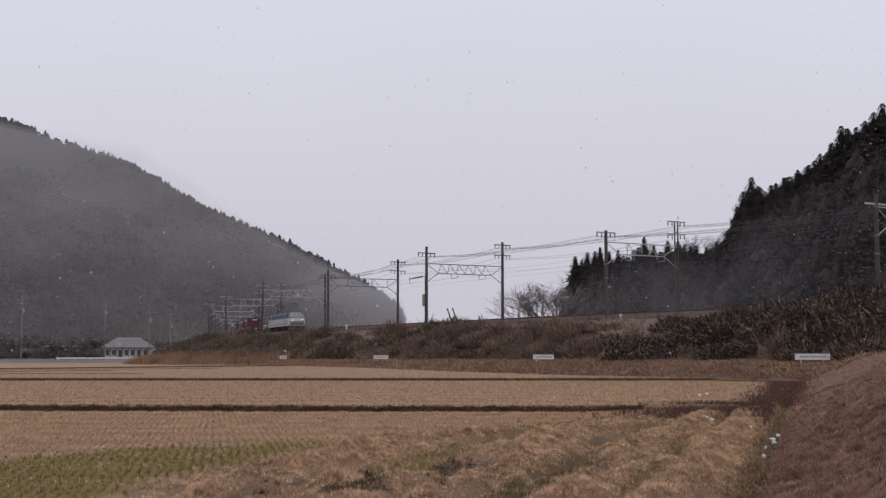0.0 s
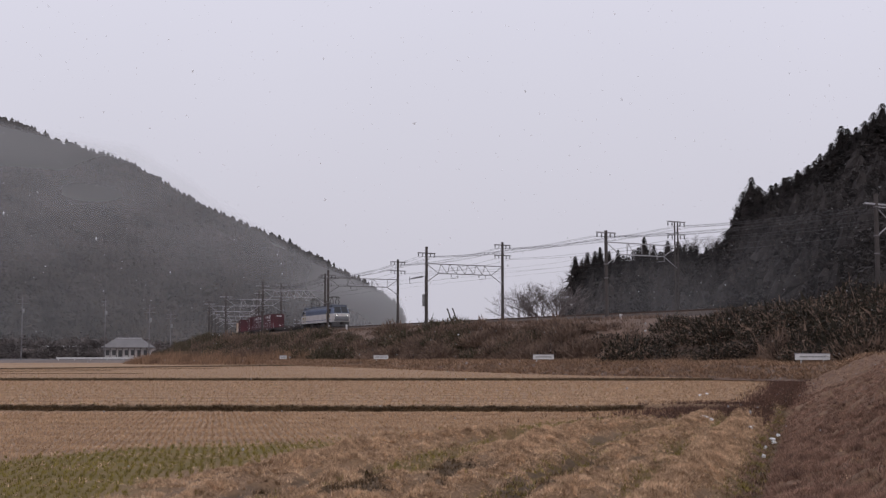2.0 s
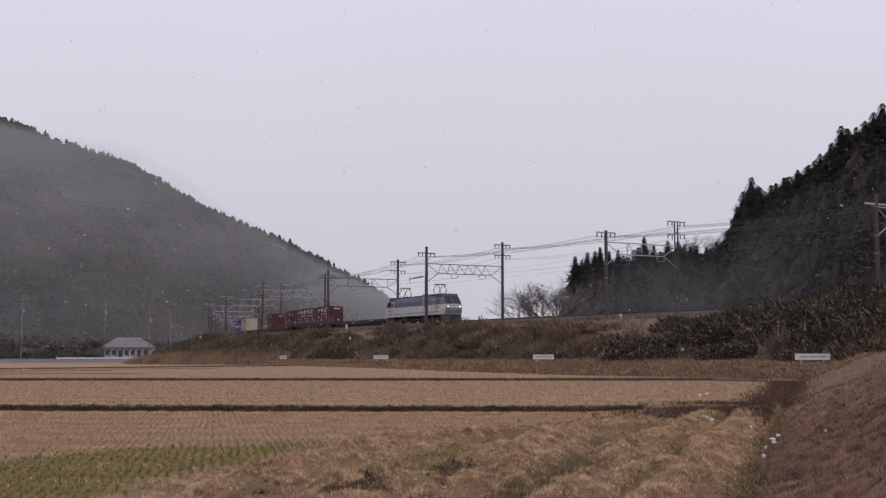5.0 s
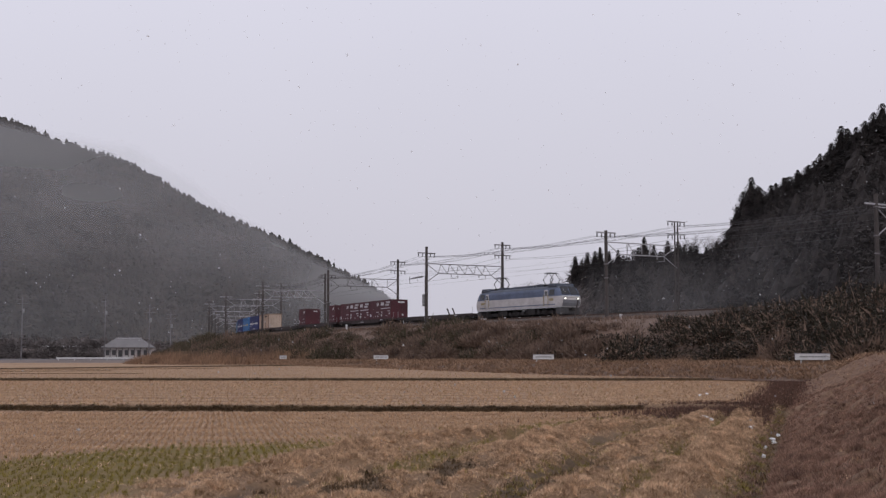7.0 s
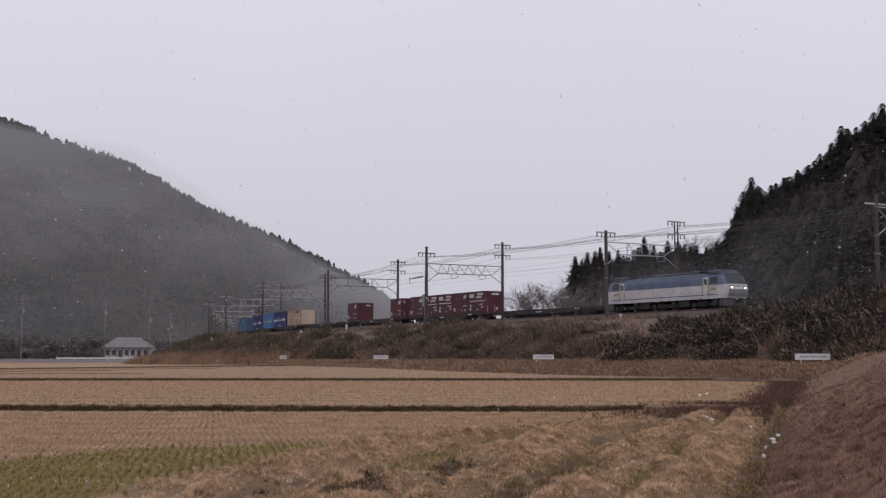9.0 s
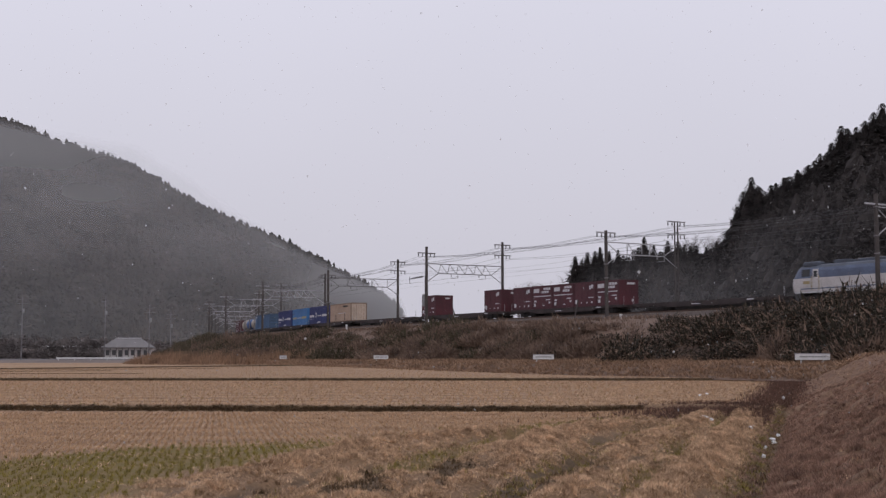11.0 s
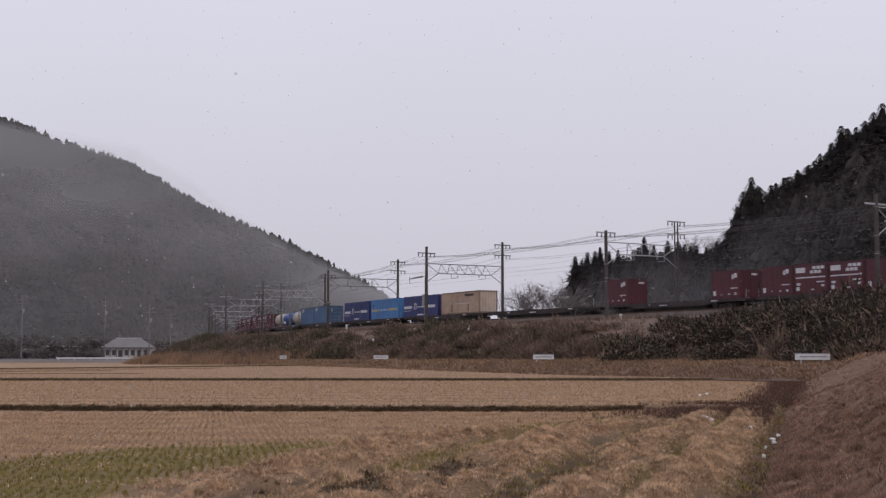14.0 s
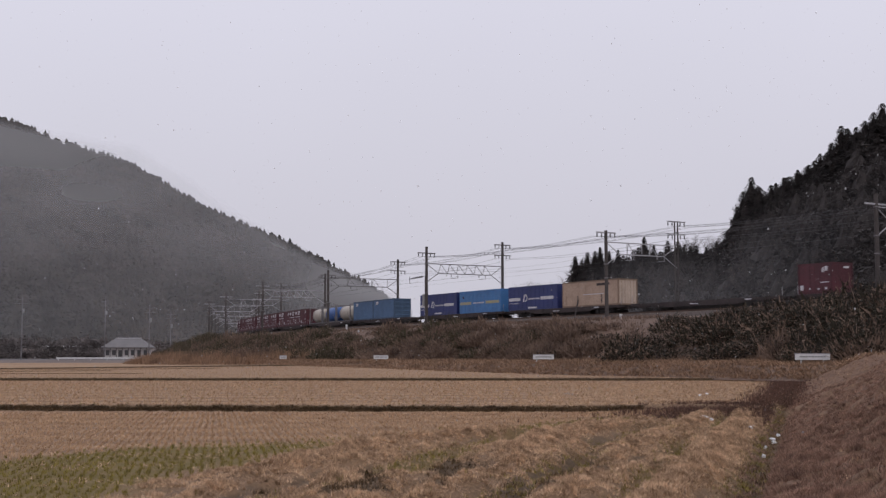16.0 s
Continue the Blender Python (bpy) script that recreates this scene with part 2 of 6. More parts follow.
def haze_sheet_mat():
    """A see-through sheet standing in for haze: lets most light through and scatters the rest, as thick as its own
    painted cover says.
    """
    m = bpy.data.materials.new("thin_haze_sheet")
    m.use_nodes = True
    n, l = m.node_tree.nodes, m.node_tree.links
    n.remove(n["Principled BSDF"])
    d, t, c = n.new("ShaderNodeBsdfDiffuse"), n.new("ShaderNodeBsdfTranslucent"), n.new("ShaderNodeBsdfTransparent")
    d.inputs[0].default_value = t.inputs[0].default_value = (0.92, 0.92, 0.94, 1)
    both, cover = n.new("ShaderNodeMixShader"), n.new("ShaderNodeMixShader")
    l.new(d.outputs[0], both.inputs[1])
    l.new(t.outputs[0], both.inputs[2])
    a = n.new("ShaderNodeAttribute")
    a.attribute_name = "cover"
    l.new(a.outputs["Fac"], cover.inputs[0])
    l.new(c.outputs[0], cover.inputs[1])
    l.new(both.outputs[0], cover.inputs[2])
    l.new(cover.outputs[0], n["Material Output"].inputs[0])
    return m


HAZE_SHEET = haze_sheet_mat()

# ---- the railway's line ----
def line_table():
    th0, k1, k2, k3 = -1.245, 0.133, 0.234, -0.162
    def slope(s):
        q = max(-20.0, min(135.0, s)) / 100
        th = th0 + k1 * q + k2 * q * q + k3 * q ** 3
        return th - 0.0042 * min(38.0, max(0.0, -20 - s)) - 0.003 * max(0.0, -140 - s)
    def build(step, last):
        x, y, s, rows = -31.362, 229.873, 0.0, []
        while abs(s) <= last:
            th = slope(s)
            rows.append((s, x, y, th))
            mid = slope(s + step / 2)
            x, y, s = x + step * math.cos(mid), y + step * math.sin(mid), s + step
        return rows
    back = build(-1.0, 330)
    return list(reversed(back[1:])) + build(1.0, 420)


LINE = line_table()
RAIL_Z = 5.85
FACE = 1.4          # the train's near face from its track's middle
GAP = 3.8           # between the two tracks


def along(s, left=0.0):
    """The place s metres along the running track, left metres to its left (away from the field), and the heading."""
    i = max(0, min(len(LINE) - 2, int(math.floor(s - LINE[0][0]))))
    a, b = LINE[i], LINE[i + 1]
    q = s - a[0]
    x, y, th = a[1] + (b[1] - a[1]) * q, a[2] + (b[2] - a[2]) * q, a[3] + (b[3] - a[3]) * q
    left += FACE
    return Vector((x - math.sin(th) * left, y + math.cos(th) * left, 0)), th


SPEED = 12.433      # metres a second, picking up a little towards the end


def run(t):
    """How far the train has come."""
    return SPEED * t + 0.0466 * max(0.0, t - 9.0) ** 2


# ---- mesh tools ----
def mesh(name, bm, material, smooth=False):
    me = bpy.data.meshes.new(name)
    bm.to_mesh(me)
    bm.free()
    for m in (material if isinstance(material, (list, tuple)) else [material]):
        me.materials.append(m)
    if smooth:
        me.polygons.foreach_set("use_smooth", [True] * len(me.polygons))
    return me


def part(name, bm, material, parent=None, label="", at=None, smooth=False):
    ob = new(name, mesh(name, bm, material, smooth))
    ob.parent = parent
    if at is not None:
        ob.matrix_basis = at
    if label:
        tagged(ob, label)
    return ob


def box(bm, x0, x1, y0, y1, z0, z1, bevel=0.0, turn=None):
    made = bmesh.ops.create_cube(bm, size=1.0)["verts"]
    m = Matrix.Translation(((x0 + x1) / 2, (y0 + y1) / 2, (z0 + z1) / 2)) @ Matrix.Diagonal((abs(x1 - x0), abs(y1 - y0), abs(z1 - z0), 1))
    bmesh.ops.transform(bm, matrix=(turn @ m if turn else m), verts=made)
    if bevel:
        es = list({e for v in made for e in v.link_edges})
        bmesh.ops.bevel(bm, geom=es, offset=bevel, segments=2, affect="EDGES", profile=0.5)
    return bm


def rod(bm, a, b, r0, r1=None, n=8, caps=True):
    a, b = Vector(a), Vector(b)
    d = b - a
    m = Matrix.Translation((a + b) / 2) @ d.to_track_quat("Z", "Y").to_matrix().to_4x4()
    bmesh.ops.create_cone(bm, cap_ends=caps, segments=n, radius1=r0, radius2=r0 if r1 is None else r1, depth=d.length, matrix=m)
    return bm


def sheet(name, nu, nv, f, material, smooth=True):
    """A surface from f(u, v), u and v from 0 to 1."""
    verts = [f(i / nu, j / nv) for j in range(nv + 1) for i in range(nu + 1)]
    w = nu + 1
    faces = [(j * w + i, j * w + i + 1, (j + 1) * w + i + 1, (j + 1) * w + i) for j in range(nv) for i in range(nu)]
    me = bpy.data.meshes.new(name)
    me.from_pydata(verts, [], faces)
    me.materials.append(material)
    me.polygons.foreach_set("use_smooth", [smooth] * len(me.polygons))
    me.update()
    return new(name, me)

def thing(name, label, category, group="", kind=""):
    return tagged(new(name), label, category, group, kind)


def heap(name, verts, faces, material, label, category):
    """One object of uncountable small pieces, from arrays."""
    me = bpy.data.meshes.new(name)
    verts, faces = np.asarray(verts, np.float32), np.asarray(faces, np.int32)
    me.vertices.add(len(verts))
    me.vertices.foreach_set("co", verts.ravel())
    k = faces.shape[1]
    me.loops.add(faces.size)
    me.loops.foreach_set("vertex_index", faces.ravel())
    me.polygons.add(len(faces))
    me.polygons.foreach_set("loop_start", np.arange(0, faces.size, k, dtype=np.int32))
    me.polygons.foreach_set("use_smooth", [False] * len(faces))
    me.materials.append(material)
    me.update()
    me.validate()
    return tagged(new(name, me), label, category, kind="stuff")


def blades(places, height, width, lean, rng, per=5, spread=0.05):
    """Arrays for thin grass blades: per of them at each place, leaning outwards."""
    P = np.repeat(np.asarray(places, float), per, axis=0)
    n = len(P)
    a = rng.uniform(0, 2 * np.pi, n)
    base = P + np.c_[np.cos(a), np.sin(a), np.zeros(n)] * spread * rng.uniform(0, 1, n)[:, None]
    b = rng.uniform(0, 2 * np.pi, n)
    h = np.repeat(np.broadcast_to(height, len(places)), per) * rng.uniform(0.55, 1.2, n)
    ln = lean * rng.uniform(0.2, 1.0, n)
    tip = base + np.c_[np.cos(b) * ln, np.sin(b) * ln, h]
    c = b + np.pi / 2 + rng.uniform(-0.6, 0.6, n)
    side = np.c_[np.cos(c), np.sin(c), np.zeros(n)] * width / 2
    base[:, 2] -= 0.01
    V = np.stack([base - side, base + side, tip], 1).reshape(-1, 3)
    return V, np.arange(3 * n).reshape(-1, 3)


SLOPES = [(19.0, 0.0), (7.6, RAIL_Z - 0.8), (4.4, RAIL_Z - 0.75), (-8.0, RAIL_Z - 0.75), (-9.0, RAIL_Z - 0.95), (-16.8, 1.45), (-21.5, 1.12), (-24.5, 0.2)]


def bank_z(o):
    """Height of the embankment's surface, o metres to the left of the running track."""
    pts = SLOPES[::-1]
    return np.interp(o, [p[0] for p in pts], [p[1] for p in pts])


def smooth01(q):
    return np.clip(q, 0, 1) ** 2 * (3 - 2 * np.clip(q, 0, 1))


def waves(x, y, k, seed, n=7):
    """A cheap smooth roughness of wavelength about k."""
    r = np.random.RandomState(seed)
    z = 0.0
    for _ in range(n):
        a, q, ph = r.uniform(0, 2 * np.pi), 2 * np.pi / (k * r.uniform(0.6, 1.7)), r.uniform(0, 6.28)
        z = z + np.sin((x * np.cos(a) + y * np.sin(a)) * q + ph)
    return z / n ** 0.5


# ---- ground ----
def ditch_side(x, y):
    """Metres to the right of the ditch that runs along the foot of the grassy bank."""
    return x - (-0.7 + 0.282 * y)


STRAW_EDGE = ([8, 12, 14, 15.5, 18.4, 21, 23.7, 25.9, 28.1, 33, 40], [-4.6, -4.2, -3.95, -3.8, -3.1, -2.6, -1.5, 0.0, 1.9, 6.0, 11.0])
GREEN_EDGE = ([-12, -9, -6.8, -5.5, -1.5, 1, 4], [16.5, 18, 20.2, 22.9, 24.9, 28.5, 33.5])


def straw_side(x, y):
    """Positive on the rough straw-covered strip, negative on the stubble field."""
    return (x - np.interp(y, *STRAW_EDGE) + 0.28 * waves(x, y, 3.5, 5) + 0.12 * waves(x, y, 0.9, 55)) * 0.9


def terraces(x, y):
    d = ditch_side(x, y)
    rows = []
    for edge, h in ((38.2 - 0.10 * np.clip(x, -40, 40) * 0.6, 0.13), (82.0 + 0.0 * x, 0.15), (139.0 + 0.0 * x, 0.12)):
        edge = edge + 0.12 * waves(x, y * 0, 3, 9)
        rows.append((edge, h))
    return rows, d


MOSS = ((0.05, 17.0, 0.55, 0.9), (-0.6, 14.2, 0.8, 0.6), (-1.4, 13.6, 0.6, 0.5), (2.4, 28.4, 1.6, 1.2), (0.6, 30.5, 2.0, 1.2), (-0.9, 16.0, 0.4, 0.4), (1.5, 16.0, 0.45, 2.2))


def flow(x, y):
    """Metres across the rough strip, along lines that run with its edges."""
    edge = np.interp(y, *STRAW_EDGE)
    return 6.0 * (x - edge) / np.maximum(-0.7 + 0.282 * y - edge, 1.5)


def windrow(x, y):
    """High where straw is heaped in long rows, low in the bare furrows between, which are painted dark for shade."""
    u, k = flow(x, y), x - 0.285 * y
    heaps = 1.1 * np.exp(-((k + 1.5) / 0.33) ** 2) + 0.8 * np.exp(-((k + 2.65) / 0.33) ** 2)
    return heaps + waves(u, y * 0.10, 0.85, 12) + 0.45 * waves(u, y * 0.3, 0.33, 13) + 0.35 * waves(x, y, 0.5, 10)


def mossy(x, y):
    """Dark trampled and mossy places in the rough straw."""
    k = sum(np.exp(-((x - 0.25 * (y - b) - a) / w) ** 2 - ((y - b) / h) ** 2) for a, b, w, h in MOSS)
    return smooth01((k + 0.45 * waves(x, y, 0.45, 33) * np.clip(k * 2, 0.25, 1) + 0.25 * waves(x, y * 0.3, 1.1, 34) - 0.42) * 2.0) * smooth01(straw_side(x, y) / 0.8 + 0.3) * smooth01(-ditch_side(x, y))


def rutted(x, y):
    u = x - 0.285 * y + 0.12 * waves(y, x * 0, 9, 81) + 0.05 * waves(x, y, 0.8, 83)
    return sum(k * np.exp(-((u - c) / w) ** 2) for c, w, k in ((-5.6, 0.36, 0.9), (-3.35, 0.38, 1.1), (-2.08, 0.2, 1.1))) * smooth01(0.85 + 0.5 * waves(x, y, 4, 82))


def swath(x, y):
    """Straw left in long strips by the harvester."""
    return smooth01(0.5 + 0.9 * np.sin(6.2832 * (y + 0.25 * waves(x, y, 7, 91)) / np.where(y < 39, 2.3, np.where(y < 82, 3.4, 5.0))) + 0.35 * waves(x, y, 1.5, 92))


def ground_z(x, y):
    x, y = np.asarray(x, float), np.asarray(y, float)
    rows, d = terraces(x, y)
    z = 0.0 * x
    for edge, h in rows:
        z = z + h * smooth01((y - edge) / 0.45) + 0.03 * np.exp(-((y - edge - 0.6) / 0.45) ** 2)
    z = z + 0.55 * smooth01((y - 90) / 60) * smooth01((x + 60) / 60)
    near = smooth01((60 - y) / 20)
    rough = smooth01(straw_side(x, y) / 1.2) * smooth01(-d / 1.0) * smooth01((37 - y) / 4)
    z = z + rough * (0.17 + 0.075 * np.clip(windrow(x, y), -1.4, 1.4) + 0.03 * waves(x, y * 0.7, 0.7, 3) - 0.18 * rutted(x, y))
    z = z - 0.16 * np.exp(-(d / 0.35) ** 2) * smooth01((75 - y) / 30)
    bank = 1.5 * smooth01((d - 0.1) / 4.6) * 1.0 + (0.08 * waves(x, y, 2.2, 4) + 0.06 * waves(x, y, 0.75, 44) + 0.035 * waves(x, y, 0.33, 45)) * smooth01(d / 1.5)
    z = z + np.where(d > 0, bank, 0) * smooth01((112 - y) / 30) * smooth01((y + 60) / 20)
    z = z + 0.10 * np.exp(-((d + 2.6) / 2.2) ** 2) * np.exp(-((y - 36.5) / 3.0) ** 2)
    z = z + near * 0.012 * waves(x, y, 0.5, 6)
    return z


def make_ground():
    nu, nv = 420, 620
    v = np.linspace(0, 1, nv + 1)
    y = np.where(v < 0.05, -60 + 70 * (v / 0.05), 10 + 60 * np.clip((v - 0.05) / 0.6, 0, 1) ** 1.25 + 4300 * np.clip((v - 0.65) / 0.35, 0, 1) ** 3.2)
    y = np.unique(np.r_[y, np.arange(80.5, 84.5, 0.15), np.arange(137.5, 142, 0.2)])
    nv = len(y) - 1
    u = np.linspace(-1, 1, nu + 1)
    U, Y = np.meshgrid(u, y)
    X = (0.5 * U + 0.5 * U ** 5) * (14 + np.maximum(Y, 0) * 0.75) + np.where(Y > 0, 0.12 * Y * (1 - U * U), 0) * 0
    Z = ground_z(X, Y)
    w = nu + 1
    i, j = np.meshgrid(np.arange(nu), np.arange(nv))
    q = (j * w + i).ravel()
    faces = np.c_[q, q + 1, q + 1 + w, q + w]
    ob = heap("ground", np.c_[X.ravel(), Y.ravel(), Z.ravel()], faces, FIELD, "harvested rice paddies with straw, green regrowth and low bunds", "ground")
    ob["kind"] = "structure"
    x, y, d = X.ravel(), Y.ravel(), ditch_side(X.ravel(), Y.ravel())
    sd = straw_side(x, y)
    rows, _ = terraces(x, y)
    green = smooth01(-sd / 0.7) * smooth01((np.interp(x, *GREEN_EDGE) - y) / 1.5 + 0.5) * 1.1
    green = green + 0.5 * smooth01(0.1 + 0.9 * waves(x, y, 3, 21) - np.abs(sd) / 0.8) * smooth01((37 - y) / 3)
    rut = np.clip(rutted(x, y), 0, 1) * smooth01(sd / 0.6)
    green = np.maximum(green, rut * np.where(np.abs(x - 0.285 * y + 3.35) < 0.7, 0.3, 1.0) * smooth01((37 - y) / 6) * smooth01((y - 14) / 4) * 0.9)
    green = np.maximum(green, np.exp(-((d + 0.2) / 0.22) ** 2) * smooth01((38 - y) / 5) * 0.8)
    dark = 0.0 * x
    # the bunds' shaded faces, painted into the ground as a dark strip
    for k, (e, h) in enumerate(rows):
        dark = np.maximum(dark, smooth01((y - e + 0.1) / 0.15) * smooth01((e + 0.5 - y) / 0.2) * (smooth01((6.6 - x) / 1.5) if k == 0 else 1))
    dark = np.maximum(dark, 0.9 * np.exp(-((d + 0.05) / 0.24) ** 2) * smooth01((70 - y) / 20))
    dark = np.maximum(dark, 0.85 * np.exp(-((d + 2.2) / 2.0) ** 2) * np.exp(-((y - 35.5) / 2.8) ** 2))
    dark = np.maximum(dark, mossy(x, y) * 0.9)
    # shade between the straw ridges, put into the colour along with bare soil
    dark = np.maximum(dark, 0.75 * smooth01(-1.3 * windrow(x, y) - 0.55) * smooth01(sd / 0.6) * smooth01((-d - 0.3) / 0.4) * smooth01((38 - y) / 5))
    dark = np.maximum(dark, rut * np.where(np.abs(x - 0.285 * y + 3.35) < 0.7, 0.95, 0.25) * smooth01((36 - y) / 5))
    bank = smooth01(d / 0.8) * smooth01((125 - y) / 20)
    for nm, val in (("green", green), ("dark", dark), ("bank", bank), ("swath", swath(x, y) * smooth01(-d / 2) * smooth01(-sd / 0.5))):
        at = ob.data.attributes.new(nm, "FLOAT", "POINT")
        at.data.foreach_set("value", np.clip(val, 0, 1).astype(np.float32))
    ob.data.polygons.foreach_set("use_smooth", [True] * len(ob.data.polygons))


make_ground()


def scatter(n, x0, x1, y0, y1, keep, rng):
    x, y = rng.uniform(x0, x1, n), rng.uniform(y0, y1, n)
    k = keep(x, y) > rng.uniform(0, 1, n)
    x, y = x[k], y[k]
    return np.c_[x, y, ground_z(x, y)]


def make_covers():
    rng = np.random.RandomState(7)
    view = lambda x, y: (np.abs(x) < 0.37 * y + 2.0) * 1.0
    # rows of cut stubble across three paddies, spaced and slanted to fit the camera's view
    for nm, y0, y1, sx, sy, hgt, per in (("stubble", 12.0, 37.6, 0.145, 0.24, 0.06, 9), ("stubble", 39.4, 81.5, 0.27, 0.42, 0.075, 5), ("stubble", 83.4, 138.0, 0.5, 0.8, 0.10, 4)):
        gx, gy = np.meshgrid(np.arange(-0.37 * y1 - 2, 0.48 * y1, sx), np.arange(y0, y1, sy))
        x, y = gx.ravel() - (0.178 * (gy.ravel() - y0) if y1 < 38 else 0), gy.ravel()
        x, y = x + rng.normal(0, 0.02 if y1 < 38 else 0.03, len(x)) + (0 if y1 < 38 else rng.uniform(-0.2, 0.2, len(x))), y + rng.normal(0, 0.03, len(y)) + 0.05 * waves(x, y, 9, 77)
        k = (view(x, y) > 0) & (ditch_side(x, y) < -1.2)
        if y1 < 38:
            k &= straw_side(x, y) < 0.0
        x, y = x[k], y[k]
        P = np.c_[x, y, ground_z(x, y)]
        g = (np.interp(x, *GREEN_EDGE) - y + rng.normal(0, 0.8, len(x)) > 0) if y1 < 38 else (rng.uniform(0, 1, len(x)) < 0.04)
        V, F = blades(P[~g], hgt, 0.014 if y1 < 38 else 0.02, 0.045, rng, per, 0.04)
        heap(nm, V, F, STUBBLE, "rows of cut rice stubble bleached to straw colour", "stubble")
        if g.any():
            V, F = blades(P[g], hgt * 1.0, 0.014, 0.05, rng, per + 1, 0.04)
            heap("regrowth", V, F, SPROUT, "rows of rice stubble sprouting dull green", "stubble")
    # loose straw
    P = scatter(400000, -7, 12, 12.5, 38.5, lambda x, y: view(x, y) * smooth01(straw_side(x, y) / 0.8) * smooth01((-ditch_side(x, y) - 0.18) / 0.3) * (0.06 + 0.94 * smooth01(0.8 * windrow(x, y) + 0.6)) * (1 - 0.97 * mossy(x, y)) * (1 - 0.97 * np.clip(1.3 * rutted(x, y), 0, 1)), rng)
    V, F = blades(P, 0.03, 0.011, 0.09, rng, 5, 0.06)
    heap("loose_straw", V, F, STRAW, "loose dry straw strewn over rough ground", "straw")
    P = scatter(180000, -7, 12, 12.5, 38.5, lambda x, y: view(x, y) * smooth01(straw_side(x, y) / 0.5) * smooth01((-ditch_side(x, y) - 0.2) / 0.25) * smooth01(0.7 * windrow(x, y) + 0.7 * waves(x, y, 0.25, 19) + 0.1) * (1 - 0.9 * mossy(x, y)) * (1 - 0.95 * np.clip(1.3 * rutted(x, y), 0, 1)), rng)
    V, F = blades(P, 0.06, 0.012, 0.06, rng, 8, 0.03)
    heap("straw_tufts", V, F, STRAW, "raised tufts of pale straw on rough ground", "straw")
    for nm, m, lab, w in (("moss_tufts", WEED, "dark trampled weeds among the straw", 1.0), ("green_tufts", SPROUT, "thin green grass in the wheel ruts", 0.0)):
        P = scatter(60000, -7, 12, 12.5, 36, lambda x, y: view(x, y) * smooth01(straw_side(x, y) / 0.8) * smooth01(-ditch_side(x, y) / 0.4) * (mossy(x, y) if w else 0.5 * np.clip(rutted(x, y), 0, 1)), rng)
        V, F = blades(P, 0.06, 0.014, 0.08, rng, 5, 0.07)
        heap(nm, V, F, m, lab, "grass")
    P = scatter(60000, 2, 14, 12.5, 46, lambda x, y: view(x, y) * smooth01(1.25 - np.abs(ditch_side(x, y) + 0.15) / 0.26), rng)
    g = rng.uniform(0, 1, len(P)) < 0.4 + 0.3 * waves(P[:, 0], P[:, 1], 1.2, 18)
    V, F = blades(P[g], 0.06, 0.012, 0.1, rng, 5, 0.07)
    heap("ditch_grass", V, F, SPROUT, "thin olive grass along the ditch", "grass")
    V, F = blades(P[~g], 0.06, 0.013, 0.14, rng, 5, 0.07)
    heap("ditch_grass", V, F, BANK_GRASS, "brown dead grass along the ditch", "grass")
    P = scatter(60000, -30, 14, 14, 81, lambda x, y: view(x, y) * (straw_side(x, y) < 0) * smooth01(-ditch_side(x, y)) * swath(x, y), rng)
    V, F = blades(P, 0.04, 0.018, 0.18, rng, 4, 0.1)
    heap("loose_straw", V, F, STRAW, "thin straw litter between the stubble rows", "straw")
    # dead grass on the bank
    P = np.concatenate([scatter(n, x0, x1, y0, y1, lambda x, y: view(x, y) * (ditch_side(x, y) > 0.15) * (0.1 + 0.9 * smooth01(0.8 * waves(x, y, 0.8, 14) + 0.8 * waves(x, y, 0.3, 17) + 0.3)), rng) for n, x0, x1, y0, y1 in ((110000, 2.8, 11, 11.5, 26), (70000, 5.8, 18, 26, 45), (45000, 10, 48, 45, 115))])
    V, F = blades(P, 0.075, 0.013, 0.09, rng, 6, 0.045)
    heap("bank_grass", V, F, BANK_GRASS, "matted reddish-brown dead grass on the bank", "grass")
    P = scatter(60000, 2.8, 40, 11.5, 100, lambda x, y: view(x, y) * (ditch_side(x, y) > 0.3) * np.clip(18 / y, 0.2, 1) * smooth01(0.8 * waves(x, y, 1.3, 15) + 0.8 * waves(x, y, 0.3, 16) - 0.3), rng)
    V, F = blades(P, 0.07, 0.010, 0.10, rng, 7, 0.06)
    heap("pale_grass", V, F, STRAW, "pale dry grass tufts on the bank", "grass")
    P = scatter(14000, 2, 26, 38, 92, lambda x, y: view(x, y) * (ditch_side(x, y) < 0) * (ditch_side(x, y) > -9), rng)
    V, F = blades(P, 0.05, 0.03, 0.25, rng, 4, 0.15)
    heap("loose_straw", V, F, STRAW, "dry straw on the headland beside the bank", "straw")
    # weeds along the bunds and in the ditch; their dark tone carries the bunds' shade
    pts = []
    for k, e0 in enumerate((38.2, 82.0, 139.0)):
        n = (9000, 9000, 7000)[k]
        x = rng.uniform(-0.37 * e0 - 2, 0.285 * e0 - 2, n)
        rows, _ = terraces(x, 0 * x)
        y = rows[k][0] + rng.normal(0.16, 0.12, n)
        if k == 0:
            x, y = x[x < 5.9], y[x < 5.9]
        pts.append(np.c_[x, y, ground_z(x, y)])
    for y0, x0, x1 in ((104, -46, -24), (118, -52, -30), (128, -55, -22)):
        x = rng.uniform(x0, x1, 2500)
        y = y0 + 0.04 * x + rng.normal(0, 0.2, 2500)
        pts.append(np.c_[x, y, ground_z(x, y)])
    y = rng.normal(35.8, 2.0, 2800)
    x = -0.7 + 0.282 * y - 0.3 - np.abs(rng.normal(0, 1.7, 2800))
